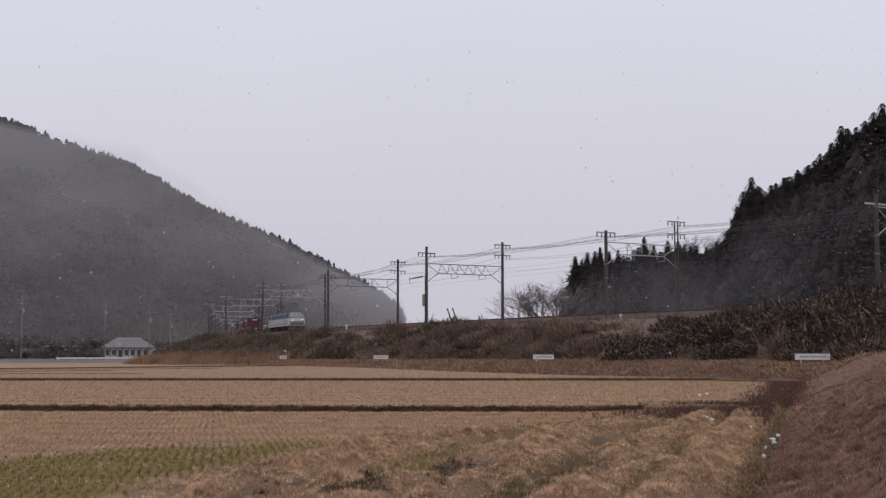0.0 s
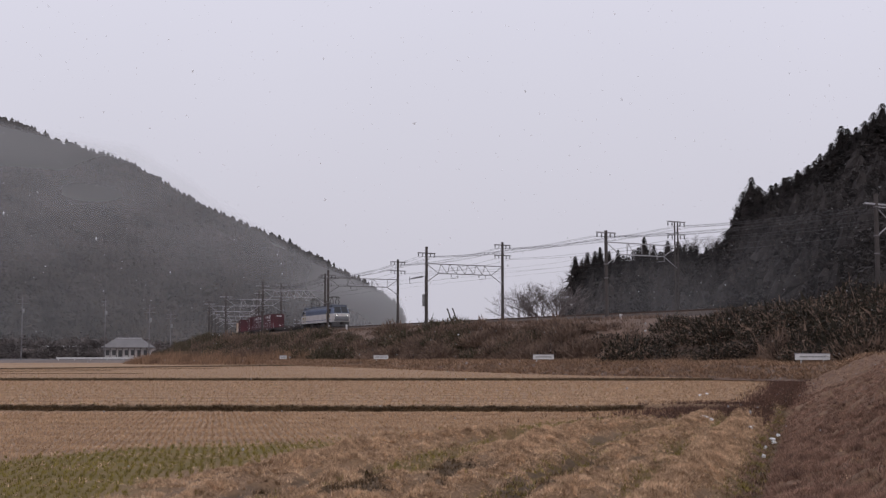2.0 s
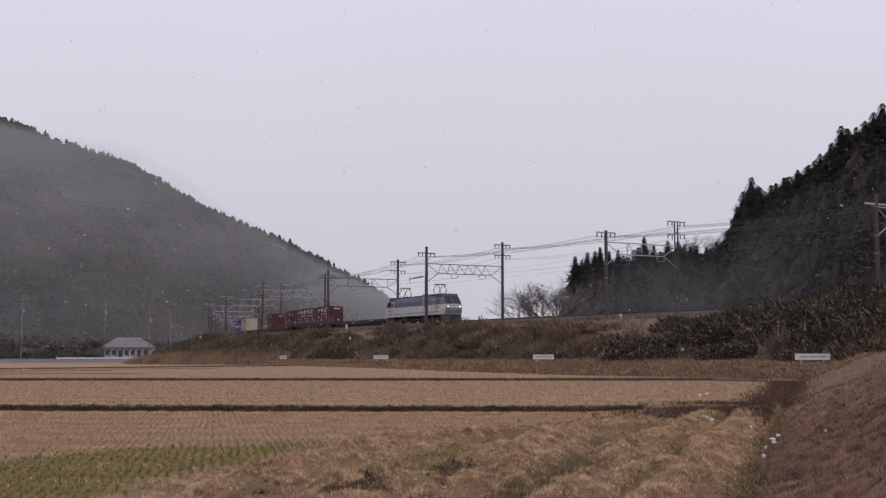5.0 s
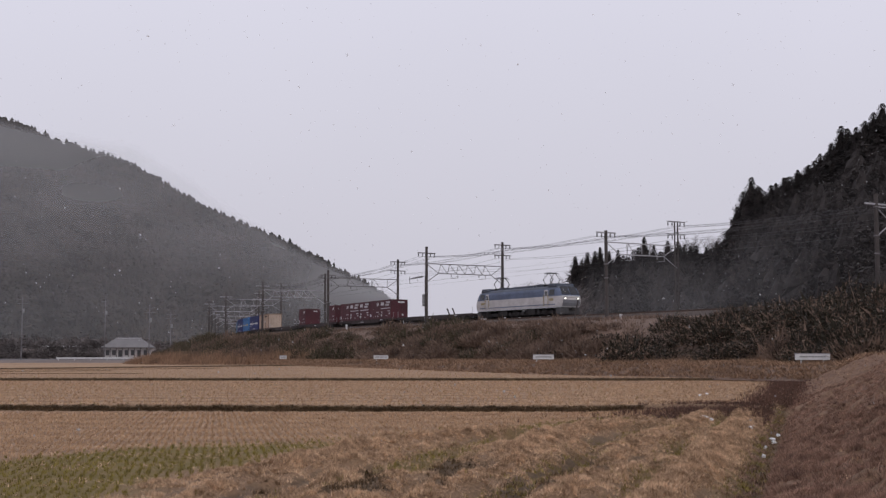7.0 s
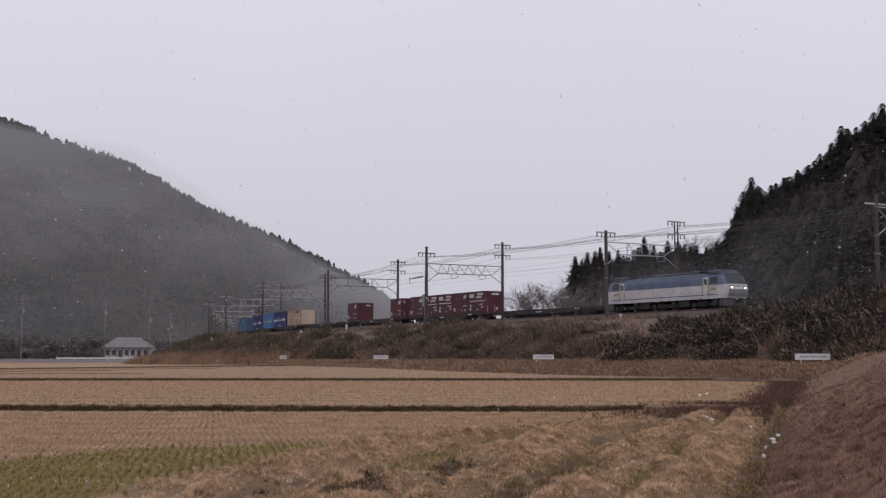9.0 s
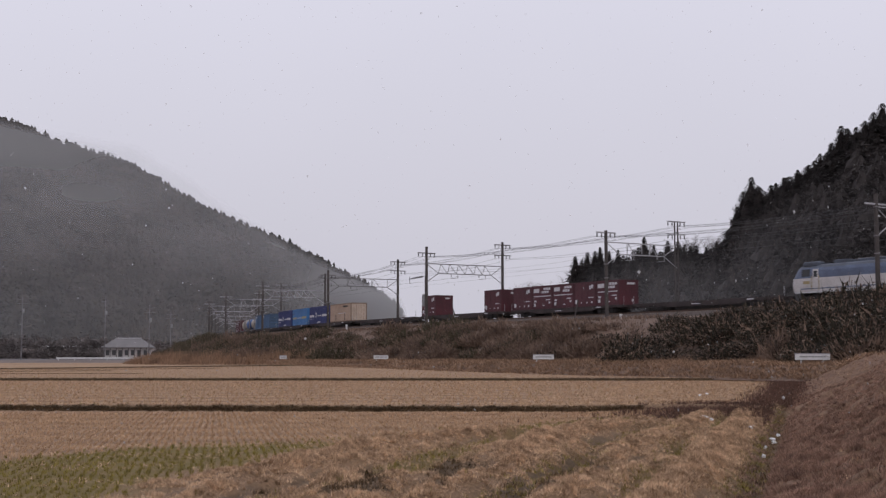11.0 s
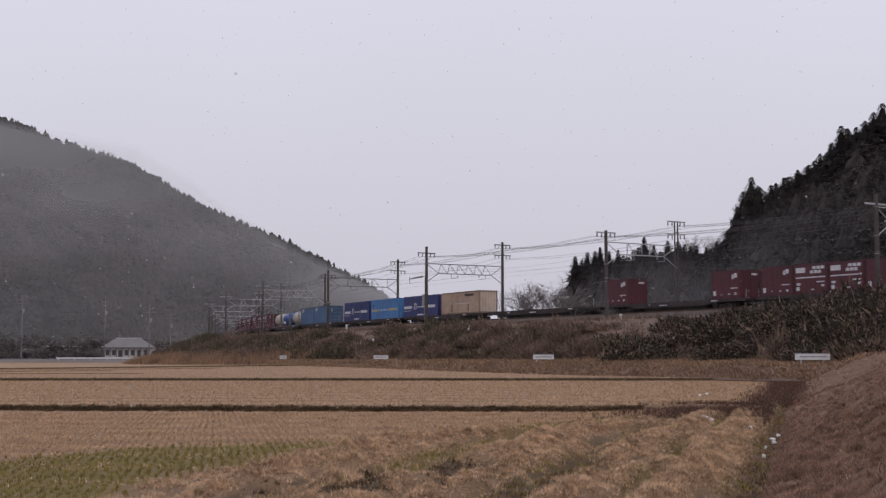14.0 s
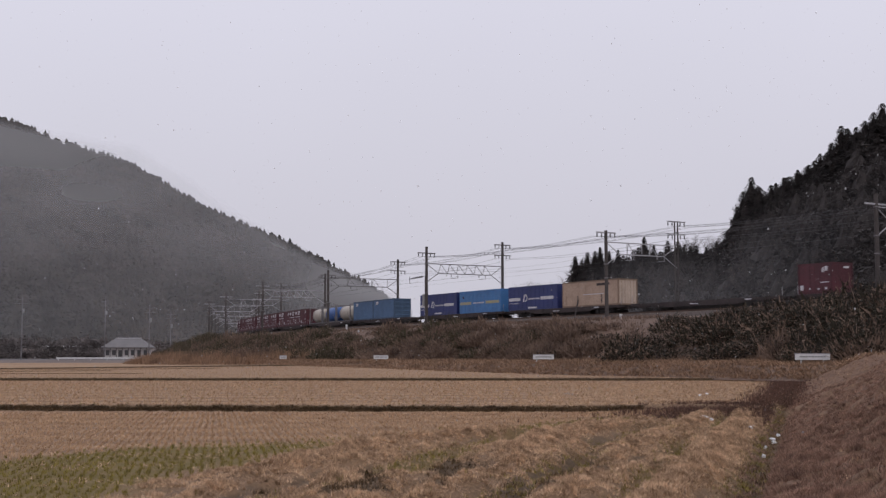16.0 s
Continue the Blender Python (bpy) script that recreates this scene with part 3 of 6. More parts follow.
    V, F = blades(np.c_[x, y, ground_z(x, y)], 0.13, 0.02, 0.12, rng, 5, 0.1)
    y = rng.uniform(41, 84, 2200)
    x = -0.7 + 0.282 * y + rng.normal(-0.35, 0.6, 2200)
    V2, F2 = blades(np.c_[x, y, ground_z(x, y)], 0.14, 0.025, 0.12, rng, 6, 0.15)
    V, F = np.concatenate([V, V2]), np.concatenate([F, F2 + len(V)])
    heap("heather", V, F, HEATHER, "dark reddish-brown heather by the ditch", "heather")
    y = rng.uniform(13, 60, 900)
    x = -0.7 + 0.282 * y + rng.normal(0, 0.14, 900)
    pts.append(np.c_[x, y, ground_z(x, y)])
    V, F = blades(np.concatenate(pts), 0.05, 0.025, 0.1, rng, 4, 0.08)
    heap("bund_weeds", V, F, WEED, "withered weeds on the low earth bunds, darkened as their shaded faces", "weeds")
    x = np.arange(6.2, 9.2, 0.31)
    P = np.c_[x, 33.6 + 0.25 * (x - 6.2), ground_z(x, 33.6 + 0.25 * (x - 6.2))]
    V, F = blades(P, 0.17, 0.02, 0.08, rng, 16, 0.06)
    heap("stubble", V, F, STUBBLE, "a last row of rice stubble by the ditch", "stubble")
    # reeds at the foot of the embankment
    s = rng.uniform(-45, 165, 26000)
    o = rng.uniform(-24.2, -16.4, len(s))
    P = np.array([(*along(a, b)[0][:2], 0) for a, b in zip(s, o)])
    P[:, 2] = np.maximum(bank_z(o), ground_z(P[:, 0], P[:, 1]))
    k = waves(P[:, 0], P[:, 1], 14, 41) + rng.normal(0, 0.5, len(P)) + np.where(s < 75, 0.9, 0.0) > 0
    tall = k & (s < 78) & (rng.uniform(0, 1, len(s)) < smooth01((s + 42) / 45))
    grown = 0.25 + 0.85 * np.clip(waves(P[:, 0], P[:, 1], 5, 43) + rng.normal(0, 0.35, len(P)), 0, 1.4)
    V, F = blades(P[tall], grown[tall], 0.07, 0.5, rng, 5, 0.4)
    heap("reeds", V, F, REED, "orange-brown dead reeds at the embankment's foot", "reeds")
    V, F = blades(P[~tall], 0.2, 0.07, 0.45, rng, 7, 0.5)
    heap("verge_grass", V, F, VERGE, "low tawny grass on the verge below the embankment", "grass")


make_covers()


# ---- embankment and tracks ----
def embankment_at(u, v):
    s = -330 + 730 * u
    prof = SLOPES
    q = v * 7
    i = min(6, int(q))
    a, b = prof[i], prof[i + 1]
    o = a[0] + (b[0] - a[0]) * (q - i)
    z = a[1] + (b[1] - a[1]) * (q - i)
    p, th = along(s, o)
    if i in (0, 4):
        z += 0.25 * float(waves(s, o, 5, 51)) * math.sin(math.pi * (q - i))
    return (p.x, p.y, z)


tagged(sheet("embankment", 520, 70, embankment_at, BANK, True), "railway embankment under brown winter brush", "embankment", kind="structure")


def sweep(name, s0, s1, step, prof, z0, left, material):
    """A fixed profile drawn along the line."""
    rows = []
    s = s0
    while s <= s1:
        rows.append([(*along(s, left + o)[0][:2], z0 + z) for o, z in prof])
        s += step
    k = len(prof)
    verts = [v for r in rows for v in r]
    faces = [(i * k + j, i * k + (j + 1) % k, (i + 1) * k + (j + 1) % k, (i + 1) * k + j) for i in range(len(rows) - 1) for j in range(k)]
    me = bpy.data.meshes.new(name)
    me.from_pydata(verts, [], faces)
    me.materials.append(material)
    me.update()
    return new(name, me)


for left in (0.0, -GAP):
    track = thing("railway_track", "railway track with rusty rails on brown ballast", "railway track", kind="structure")
    bed = sweep("ballast_bed", -320, 390, 2, [(2.4, -0.74), (1.6, -0.22), (-1.6, -0.22), (-2.4, -0.74)], RAIL_Z, left, BALLAST)
    bed.parent = track
    for side in (-0.56, 0.56):
        r = sweep("rail", -320, 390, 2, [(0.07, -0.17), (0.012, -0.15), (0.012, -0.04), (0.035, -0.04), (0.035, 0), (-0.035, 0), (-0.035, -0.04), (-0.012, -0.04), (-0.012, -0.15), (-0.07, -0.17)], RAIL_Z, left + side, RAIL)
        r.parent = track
    bm = bmesh.new()
    for i in range(0, 300):
        p, th = along(-60 + i * 0.75, left)
        box(bm, -0.12, 0.12, -1.0, 1.0, -0.32, -0.172, turn=Matrix.Translation((p.x, p.y, RAIL_Z)) @ Matrix.Rotation(th, 4, "Z"))
    tagged(part("sleepers", bm, SLEEPER, track), kind="stuff")


# ---- overhead line ----
GANTRIES = [151.0, 118.3, 85.6, 56.0, 22.6, -12.0, -45.0, -78.0, -111.0, -144.0, -177.0, -210.0, -243.0]
HALF = 5.2
MID = -GAP / 2


def insulator(bm, at, down=0.35):
    x, y, z = at
    rod(bm, (x, y, z), (x, y, z - down), 0.03, n=6)
    for k in range(3):
        rod(bm, (x, y, z - 0.08 - k * 0.09), (x, y, z - 0.12 - k * 0.09), 0.09, 0.06, n=8)


def crossarm(parent, y, z, half, material):
    arm = part("crossarm", box(bmesh.new(), -0.06, 0.06, y - half, y + half, z - 0.06, z + 0.06, 0.01), material, parent)
    for q in (-half + 0.1, -half * 0.45, half * 0.45, half - 0.1):
        bm = bmesh.new()
        insulator(bm, (0, y + q, z - 0.06), 0.4)
        part("insulator", bm, PORCELAIN, arm)
    return arm


def gantry(s, tall_near, tall_far, lattice, half=HALF, slim=False):
    # below s 40 the beams turn paler: haze put into their colour
    beam_steel = PALE_STEEL if s < 40 or s > 100 else STEEL
    g = thing("catenary_gantry", "weathered concrete-poled gantry carrying overhead railway wires", "gantry", "gantries over the railway")
    p, th = along(s, MID)
    g.matrix_basis = Matrix.Translation((p.x, p.y, RAIL_Z)) @ Matrix.Rotation(th, 4, "Z")
    for y, top in ((-half, tall_near), (half, tall_far)):
        bm = bmesh.new()
        if slim and y > 0:
            # an open steel mast: two legs with rungs
            for e in (-0.2, 0.2):
                box(bm, -0.05, 0.05, y + e - 0.05, y + e + 0.05, -1.1, top - 0.3)
            for k in range(9):
                box(bm, -0.04, 0.04, y - 0.2, y + 0.2, k * 1.0, k * 1.0 + 0.07)
            part("mast", bm, CONCRETE, g, smooth=False)
            continue
        rod(bm, (0, y, -1.1), (0, y, top), 0.19, 0.15, n=12)
        mast = part("mast", bm, CONCRETE, g, smooth=False)
        for z in (6.6, 4.5, 3.2):
            part("steel_band", rod(bmesh.new(), (0, y, z), (0, y, z + 0.1), 0.22, n=12), STEEL, mast)
    # the beam: two chords with webbing
    lo, hi = 5.55, 6.65
    for z in (hi, lo):
        part("beam_chord", box(bmesh.new(), -0.05, 0.05, -half + (0 if z == hi else 1.6), half - (0 if z == hi else 1.6), z - 0.045, z + 0.045), beam_steel, g)
    n = 6
    for i in range(n):
        a = -half + 1.6 + (2 * half - 3.2) * i / n
        b = -half + 1.6 + (2 * half - 3.2) * (i + 1) / n
        bm = bmesh.new()
        if lattice or i in (1, 4):
            rod(bm, (0, a, lo), (0, (a + b) / 2 - 0.3, hi), 0.035, n=6)
            rod(bm, (0, b, lo), (0, (a + b) / 2 - 0.3, hi), 0.035, n=6)
            part("brace", bm, beam_steel, g)
        else:
            rod(bm, (0, b, lo), (0, b, hi), 0.03, n=6)
            part("brace", bm, beam_steel, g)
    for e in (-1, 1):
        bm = bmesh.new()
        rod(bm, (0, e * half, 4.5), (0, e * (half - 1.6), lo), 0.045, n=6)
        rod(bm, (0, e * half, hi), (0, e * (half - 1.6), lo), 0.04, n=6)
        part("knee_brace", bm, beam_steel, g)
    # registration arms over both tracks
    for y in (-GAP / 2, GAP / 2):
        bm = bmesh.new()
        rod(bm, (0, y + 0.9, lo), (0, y + 0.9, 5.05), 0.03, n=6)
        rod(bm, (0, y + 0.9, 5.1), (0, y, 5.0), 0.025, n=6)
        insulator(bm, (0, y, lo - 0.02), 0.3)
        part("registration_arm", bm, beam_steel, g)
    crossarm(g, -half, tall_near - (0.2 if slim else 0.75), 1.15, beam_steel)
    if tall_far > 9:
        crossarm(g, half, tall_far - 0.35, 1.15, beam_steel)
        crossarm(g, half, tall_far - 1.6, 1.15, beam_steel)
    return g


GH = {151.0: (7.6, 9.4), 118.3: (7.75, 9.4), 85.6: (8.62, 9.6), 56.0: (7.75, 9.5), 22.6: (8.0, 9.5)}
for s in GANTRIES:
    gantry(s, *GH.get(s, (7.8, 9.8)), s in (85.6, 22.6), HALF * (0.84 if s == 118.3 else 1), s == 118.3)


def tube(name, points, r, material, parent=None):
    cu = bpy.data.curves.new(name, "CURVE")
    cu.dimensions, cu.bevel_depth, cu.bevel_resolution = "3D", r, 1
    sp = cu.splines.new("POLY")
    sp.points.add(len(points) - 1)
    for q, p in zip(sp.points, points):
        q.co = (*p, 1)
    cu.materials.append(material)
    ob = new(name, cu)
    ob.parent = parent
    return ob


def overhead(name, left, heights, sag, r, label):
    pts = []
    for (s0, h0), (s1, h1) in zip(heights, heights[1:]):
        for k in range(8):
            q = k / 8
            p, _ = along(s0 + (s1 - s0) * q, 0)
            a, b = along(s0, left)[0], along(s1, left)[0]
            c = a + (b - a) * q
            pts.append((c.x, c.y, RAIL_Z + h0 + (h1 - h0) * q - 4 * sag * q * (1 - q)))
    tagged(tube(name, pts, r, WIRE), label, "wire", "wires of the overhead line")


GS = [185.0] + GANTRIES
for track in (0.0, -GAP):
    overhead("contact_wire", track, [(s, 5.0) for s in GS], 0.0, 0.007, "contact wire over the railway track")
    overhead("messenger_wire", track, [(s, 5.95) for s in GS], 0.5, 0.008, "sagging messenger wire over the railway track")
for q in (-1.05, -0.5, 0.5, 1.05):
    overhead("feeder_wire", MID - HALF + q, [(s, GH.get(s, (7.8, 9.8))[0] - (0.65 if s == 118.3 else 1.2)) for s in GS], 0.45, 0.013, "sagging feeder wire on the pole tops")
    overhead("feeder_wire", MID + HALF + q, [(s, GH.get(s, (7.8, 9.8))[1] - 0.8) for s in GS], 0.45, 0.013, "sagging feeder wire on the pole tops")
for q in (-1.05, 1.05):
    overhead("feeder_wire", MID + HALF + q, [(s, GH.get(s, (7.8, 9.8))[1] - 2.05) for s in GS], 0.45, 0.012, "sagging feeder wire on the pole tops")

# equipment box and conduit on the tall near mast
pb, pth = along(85.6, MID - HALF)
cab = thing("pole_equipment", "grey equipment cabinet with a conduit on the mast", "equipment box")
cab.matrix_basis = Matrix.Translation((pb.x, pb.y, RAIL_Z)) @ Matrix.Rotation(pth, 4, "Z")
part("cabinet", box(bmesh.new(), -0.62, -0.2, -0.25, 0.2, 1.7, 3.1, 0.05), GREY_BOX, cab)
bm = bmesh.new()
rod(bm, (-0.36, 0, -0.9), (-0.36, 0, 1.7), 0.05)
rod(bm, (-0.36, 0, 3.1), (-0.36, 0, 5.0), 0.05)
part("conduit", bm, PALE_STEEL, cab)
bm = bmesh.new()
rod(bm, (0, -0.15, 5.2), (-2.3, -1.0, 4.95), 0.035)
for k in range(5):
    rod(bm, (-0.5 - 0.3 * k, -0.33 - 0.11 * k, 5.15 - 0.033 * k), (-0.6 - 0.3 * k, -0.37 - 0.11 * k, 5.14 - 0.033 * k), 0.12, 0.12)
rod(bm, (-2.3, -1.0, 5.2), (-2.3, -1.0, 4.4), 0.04)
part("switch_arm", bm, STEEL, cab)

# leaning marker posts and lineside furniture
def marker(s, left, h, lean, r=0.06, material=CONCRETE, label="dark leaning post beside the railway track"):
    p, th = along(s, left)
    bm = bmesh.new()
    rod(bm, (0, 0, -1.1), (lean, 0, h), r, n=8)
    rod(bm, (lean, 0, h), (lean * 1.05, 0, h + 0.05), r * 1.3, r, n=8)
    tagged(part("lineside_post", bm, material, at=Matrix.Translation((p.x, p.y, RAIL_Z))), label, "post", "posts beside the railway")


marker(71.5, 4.6, 2.05, -1.1, 0.085)
marker(73.0, 4.6, 2.05, -1.12, 0.085)
marker(113.75, -6.8, 1.3, 0.5)
marker(122.0, -7.6, -0.35, 0.0, 0.11, WHITE, "short white marker post on the embankment shoulder")
marker(64, -7.6, 0.0, 0.0, 0.12, WHITE, "short white marker post on the embankment shoulder")

# ---- hills and woods ----
def profile(points, x):
    return np.interp(x, [p[0] for p in points], [p[1] for p in points])


# rise of the ridges: bearing (x over y) and height over distance
LEFT_RIDGE = [(-0.95, 0.30), (-0.62, 0.255), (-0.345, 0.177), (-0.30, 0.1655), (-0.245, 0.1562), (-0.20, 0.131), (-0.156, 0.0995), (-0.116, 0.0775), (-0.081, 0.0595), (-0.046, 0.0445), (-0.035, 0.040), (-0.0285, 0.026), (-0.024, 0.004), (0.02, -0.01)]
RIGHT_RIDGE = [(0.070, 0.0), (0.088, 0.022), (0.100, 0.050), (0.115, 0.066), (0.155, 0.078), (0.183, 0.080), (0.20, 0.078), (0.222, 0.088), (0.236, 0.112), (0.27, 0.130), (0.315, 0.163), (0.345, 0.182), (0.45, 0.26), (0.9, 0.40)]


def far_hill_at(b, v):
    Y = 520 + 380 * v + 25 * np.sin(b * 22)
    z = 1.6 * v + np.maximum(0, profile(LEFT_RIDGE, b) * 900 - 9) * np.sin(v * np.pi / 2) ** 0.85
    z = z + 5 * waves(b * 700, Y, 160, 61) * np.sin(v * np.pi)
    return b * Y, Y, np.maximum(z, -2)


def near_hill_at(b, v):
    y0 = np.interp(b, [0.07, 0.2, 0.33, 0.9], [205, 168, 128, 75])
    Y = y0 + 95 * v
    z = 2.0 + np.maximum(0, profile(RIGHT_RIDGE, b) * (y0 + 95) - 5.5) * v ** 0.8
    return b * Y, Y, z


def canopy(name, at, b0, b1, nu, nv, rough, material, label):
    """A hill whose surface is the broken top of its woods."""
    rng = np.random.RandomState(nu)
    B, T = np.meshgrid(np.linspace(b0, b1, nu + 1), np.linspace(0, 1, nv + 1))
    B = B + rng.uniform(-0.4, 0.4, B.shape) * (b1 - b0) / nu
    T = np.clip(T + rng.uniform(-0.4, 0.4, B.shape) / nv, 0, 1)
    x, y, z = at(B.ravel(), T.ravel())
    z = z + rough * (rng.uniform(-1, 1, z.shape) ** 3 + 0.5 * waves(x, y, 9 * rough, 64) + 0.25 * waves(x, y + z, 4 * rough, 65))
    i, j = np.meshgrid(np.arange(nu), np.arange(nv))
    q = (j * (nu + 1) + i).ravel()
    ob = heap(name, np.c_[x, y, z], np.c_[q, q + 1, q + 2 + nu, q + 1 + nu], material, label, "hill")
    ob["kind"] = "structure"


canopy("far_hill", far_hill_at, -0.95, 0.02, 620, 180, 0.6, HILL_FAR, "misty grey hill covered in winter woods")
canopy("wooded_hill", near_hill_at, 0.07, 0.9, 620, 190, 0.6, HILL_NEAR, "dark wooded hill rising behind the railway")


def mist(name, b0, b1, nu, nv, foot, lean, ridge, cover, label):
    """A thin sheet of haze set before a hillside, shaped to reach just past its crest in the camera's view."""
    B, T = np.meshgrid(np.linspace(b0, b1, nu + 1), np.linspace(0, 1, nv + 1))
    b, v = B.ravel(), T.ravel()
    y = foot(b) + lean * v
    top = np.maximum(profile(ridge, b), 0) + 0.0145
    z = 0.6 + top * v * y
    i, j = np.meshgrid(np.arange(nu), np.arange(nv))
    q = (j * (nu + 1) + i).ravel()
    ob = heap(name, np.c_[b * y, y, z], np.c_[q, q + 1, q + 2 + nu, q + 1 + nu], HAZE_SHEET, label, "mist")
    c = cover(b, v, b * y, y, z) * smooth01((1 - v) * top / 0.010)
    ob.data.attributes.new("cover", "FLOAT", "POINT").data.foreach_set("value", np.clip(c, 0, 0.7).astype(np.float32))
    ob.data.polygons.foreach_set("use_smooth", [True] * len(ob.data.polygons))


# haze painted onto the sheet: strength set by bearing and height
def far_haze(b, v, x, y, z):
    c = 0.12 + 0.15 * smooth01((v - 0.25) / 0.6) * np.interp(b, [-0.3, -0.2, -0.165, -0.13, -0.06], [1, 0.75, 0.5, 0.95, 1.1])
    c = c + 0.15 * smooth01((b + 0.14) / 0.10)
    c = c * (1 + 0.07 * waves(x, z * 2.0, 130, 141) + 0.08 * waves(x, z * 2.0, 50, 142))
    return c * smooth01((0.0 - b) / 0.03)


def near_haze(b, v, x, y, z):
    c = 0.075 * smooth01((1.0 - v) / 0.5) * np.interp(b, [0.08, 0.12, 0.25, 0.31, 0.36], [0.7, 1, 0.9, 0.3, 0.0])
    c = c + 0.016 * smooth01((0.23 - b) / 0.05)
    return c * (1 + 0.25 * waves(x, z * 2, 30, 143)) * smooth01((b - 0.07) / 0.03)


mist("mist", -0.6, 0.03, 160, 60, lambda b: 490 + 25 * np.sin(b * 22), 90, LEFT_RIDGE, far_haze, "thin grey sheet standing in for mist before the far wooded hill")
mist("mist", 0.06, 0.6, 120, 50, lambda b: np.interp(b, [0.07, 0.2, 0.33, 0.9], [197, 160, 120, 67]), 25, RIGHT_RIDGE, near_haze, "faint sheet standing in for low mist before the dark wooded hill")


def conifer_shape(tiers, per, rng, wide=0.22, ragged=0.35):
    """A unit conifer: drooping, ragged branch blades in tiers."""
    V, F = [], []
    for k in range(tiers):
        z = 0.10 + 0.88 * k / tiers
        r = wide * (1 - k / tiers) ** (0.75 if wide < 0.235 else 0.55) * (1 + rng.uniform(-0.2, 0.2)) + 0.012
        for q in range(per):
            a = 2 * np.pi * (q + rng.uniform(-0.35, 0.35)) / per + k
            rr = r * rng.uniform(1 - ragged, 1 + ragged)
            w = 1.25 * np.pi / per
            dz = rng.uniform(0.02, 0.07)
            i = len(V)
            V += [(0, 0, z + 1.15 / tiers), (rr * 0.75 * math.cos(a - w), rr * 0.75 * math.sin(a - w), z - dz * 0.3), (rr * math.cos(a), rr * math.sin(a), z - dz), (rr * 0.75 * math.cos(a + w), rr * 0.75 * math.sin(a + w), z - dz * 0.3)]
            F += [(i, i + 1, i + 2), (i, i + 2, i + 3)]
    V, F = np.array(V, float), np.array(F)
    return V, F


def needle_shape(n, rng, wide, leaf=0.05):
    """A unit conifer of many small drooping sprays, uneven in outline."""
    q = rng.uniform(0, 1, n) ** 0.85
    lump = rng.uniform(0, 6.28, 6)
    a = rng.uniform(0, 6.2832, n)
    R = wide * (1 - q) ** rng.uniform(0.62, 0.80) * (1 + 0.22 * np.sin(q * 34 + lump[0]) + 0.2 * np.sin(2 * a + lump[1] + 9 * q) + 0.15 * np.sin(3 * a + lump[2] - 14 * q)) + 0.012
    r = R * rng.uniform(0.35, 1.05, n)
    z = 0.06 + 0.94 * q
    out = np.c_[np.cos(a), np.sin(a), np.zeros(n)]
    tan = np.c_[-np.sin(a), np.cos(a), np.zeros(n)]
    c = out * r[:, None] + np.c_[np.zeros(n), np.zeros(n), z]
    k = leaf * rng.uniform(0.6, 1.5, n)[:, None] * np.clip(1.15 - q, 0.3, 1)[:, None]
    up = np.array([0, 0, 1.0])
    V = np.stack([c + up * 0.4 * k - out * 0.5 * k, c + tan * 0.6 * k, c + out * 1.2 * k - up * rng.uniform(-0.25, 0.45, n)[:, None] * k, c - tan * 0.6 * k], 1).reshape(-1, 3)
    i = np.arange(n) * 4
    return V, np.concatenate([np.c_[i, i + 1, i + 2], np.c_[i, i + 2, i + 3]])


def crown_shape(tiers, per, rng, pointed):
    """A unit crown, closed and lumpy: pointed for cedars, domed for broadleaf woods."""
    V, F = [(0, 0, 1.0)], []
    for k in range(1, tiers + 1):
        q = k / tiers
        r = 0.30 * q ** 0.8 if pointed else 0.42 * math.sin(min(1.0, q * 1.05) * 2.1) ** 0.8
        z = 1 - 0.95 * q if pointed else 0.25 + 0.75 * math.cos(q * 1.7)
        for m in range(per):
            a = 6.2832 * (m + 0.5 * (k % 2)) / per
            rr = r * (1 + rng.uniform(-0.28, 0.28))
            V.append((rr * math.cos(a), rr * math.sin(a), z + rng.uniform(-0.05, 0.05)))
    for m in range(per):
        F.append((0, 1 + m, 1 + (m + 1) % per))
    for k in range(tiers - 1):
        for m in range(per):
            a, b = 1 + k * per + m, 1 + k * per + (m + 1) % per
            F += [(a, a + per, b), (b, a + per, b + per)]
    return np.array(V, float), np.array(F)


def round_shape(n, rng, leaf=0.07):
    """A unit broadleaf crown of loose clumps."""
    V, F = [], []
    for k in range(n):
        d = np.array([rng.normal(), rng.normal(), rng.normal() * 0.8])
        d = d / np.linalg.norm(d) * rng.uniform(0.6, 1.0)
        c = np.array([d[0] * 0.34, d[1] * 0.34, 0.6 + d[2] * 0.36])
        for _ in range(3):
            i = len(V)
            for _ in range(3):
                V.append(c + rng.normal(0, leaf, 3))
            F.append((i, i + 1, i + 2))
    return np.array(V, float), np.array(F)


def shaggy(core, outer, k):
    """A closed heart with loose branches round it."""
    return np.concatenate([core[0] * k, outer[0]]), np.concatenate([core[1], outer[1] + len(core[0])])


def plant(shapes, places, heights, rng, broad):
    """Arrays of many trees set at places."""
    VV, FF, base = [], [], 0
    pick = rng.randint(0, len(shapes), len(places))
    turn = rng.uniform(0, 6.28, len(places))
    for p, h, k, a, w in zip(places, heights, pick, turn, rng.uniform(*broad, len(places))):
        V, F = shapes[k]
        c, s = math.cos(a), math.sin(a)
        W = np.c_[(V[:, 0] * c - V[:, 1] * s) * h * w, (V[:, 0] * s + V[:, 1] * c) * h * w, V[:, 2] * h] + p
        VV.append(W)
        FF.append(F + base)
        base += len(V)
    return np.concatenate(VV), np.concatenate(FF)


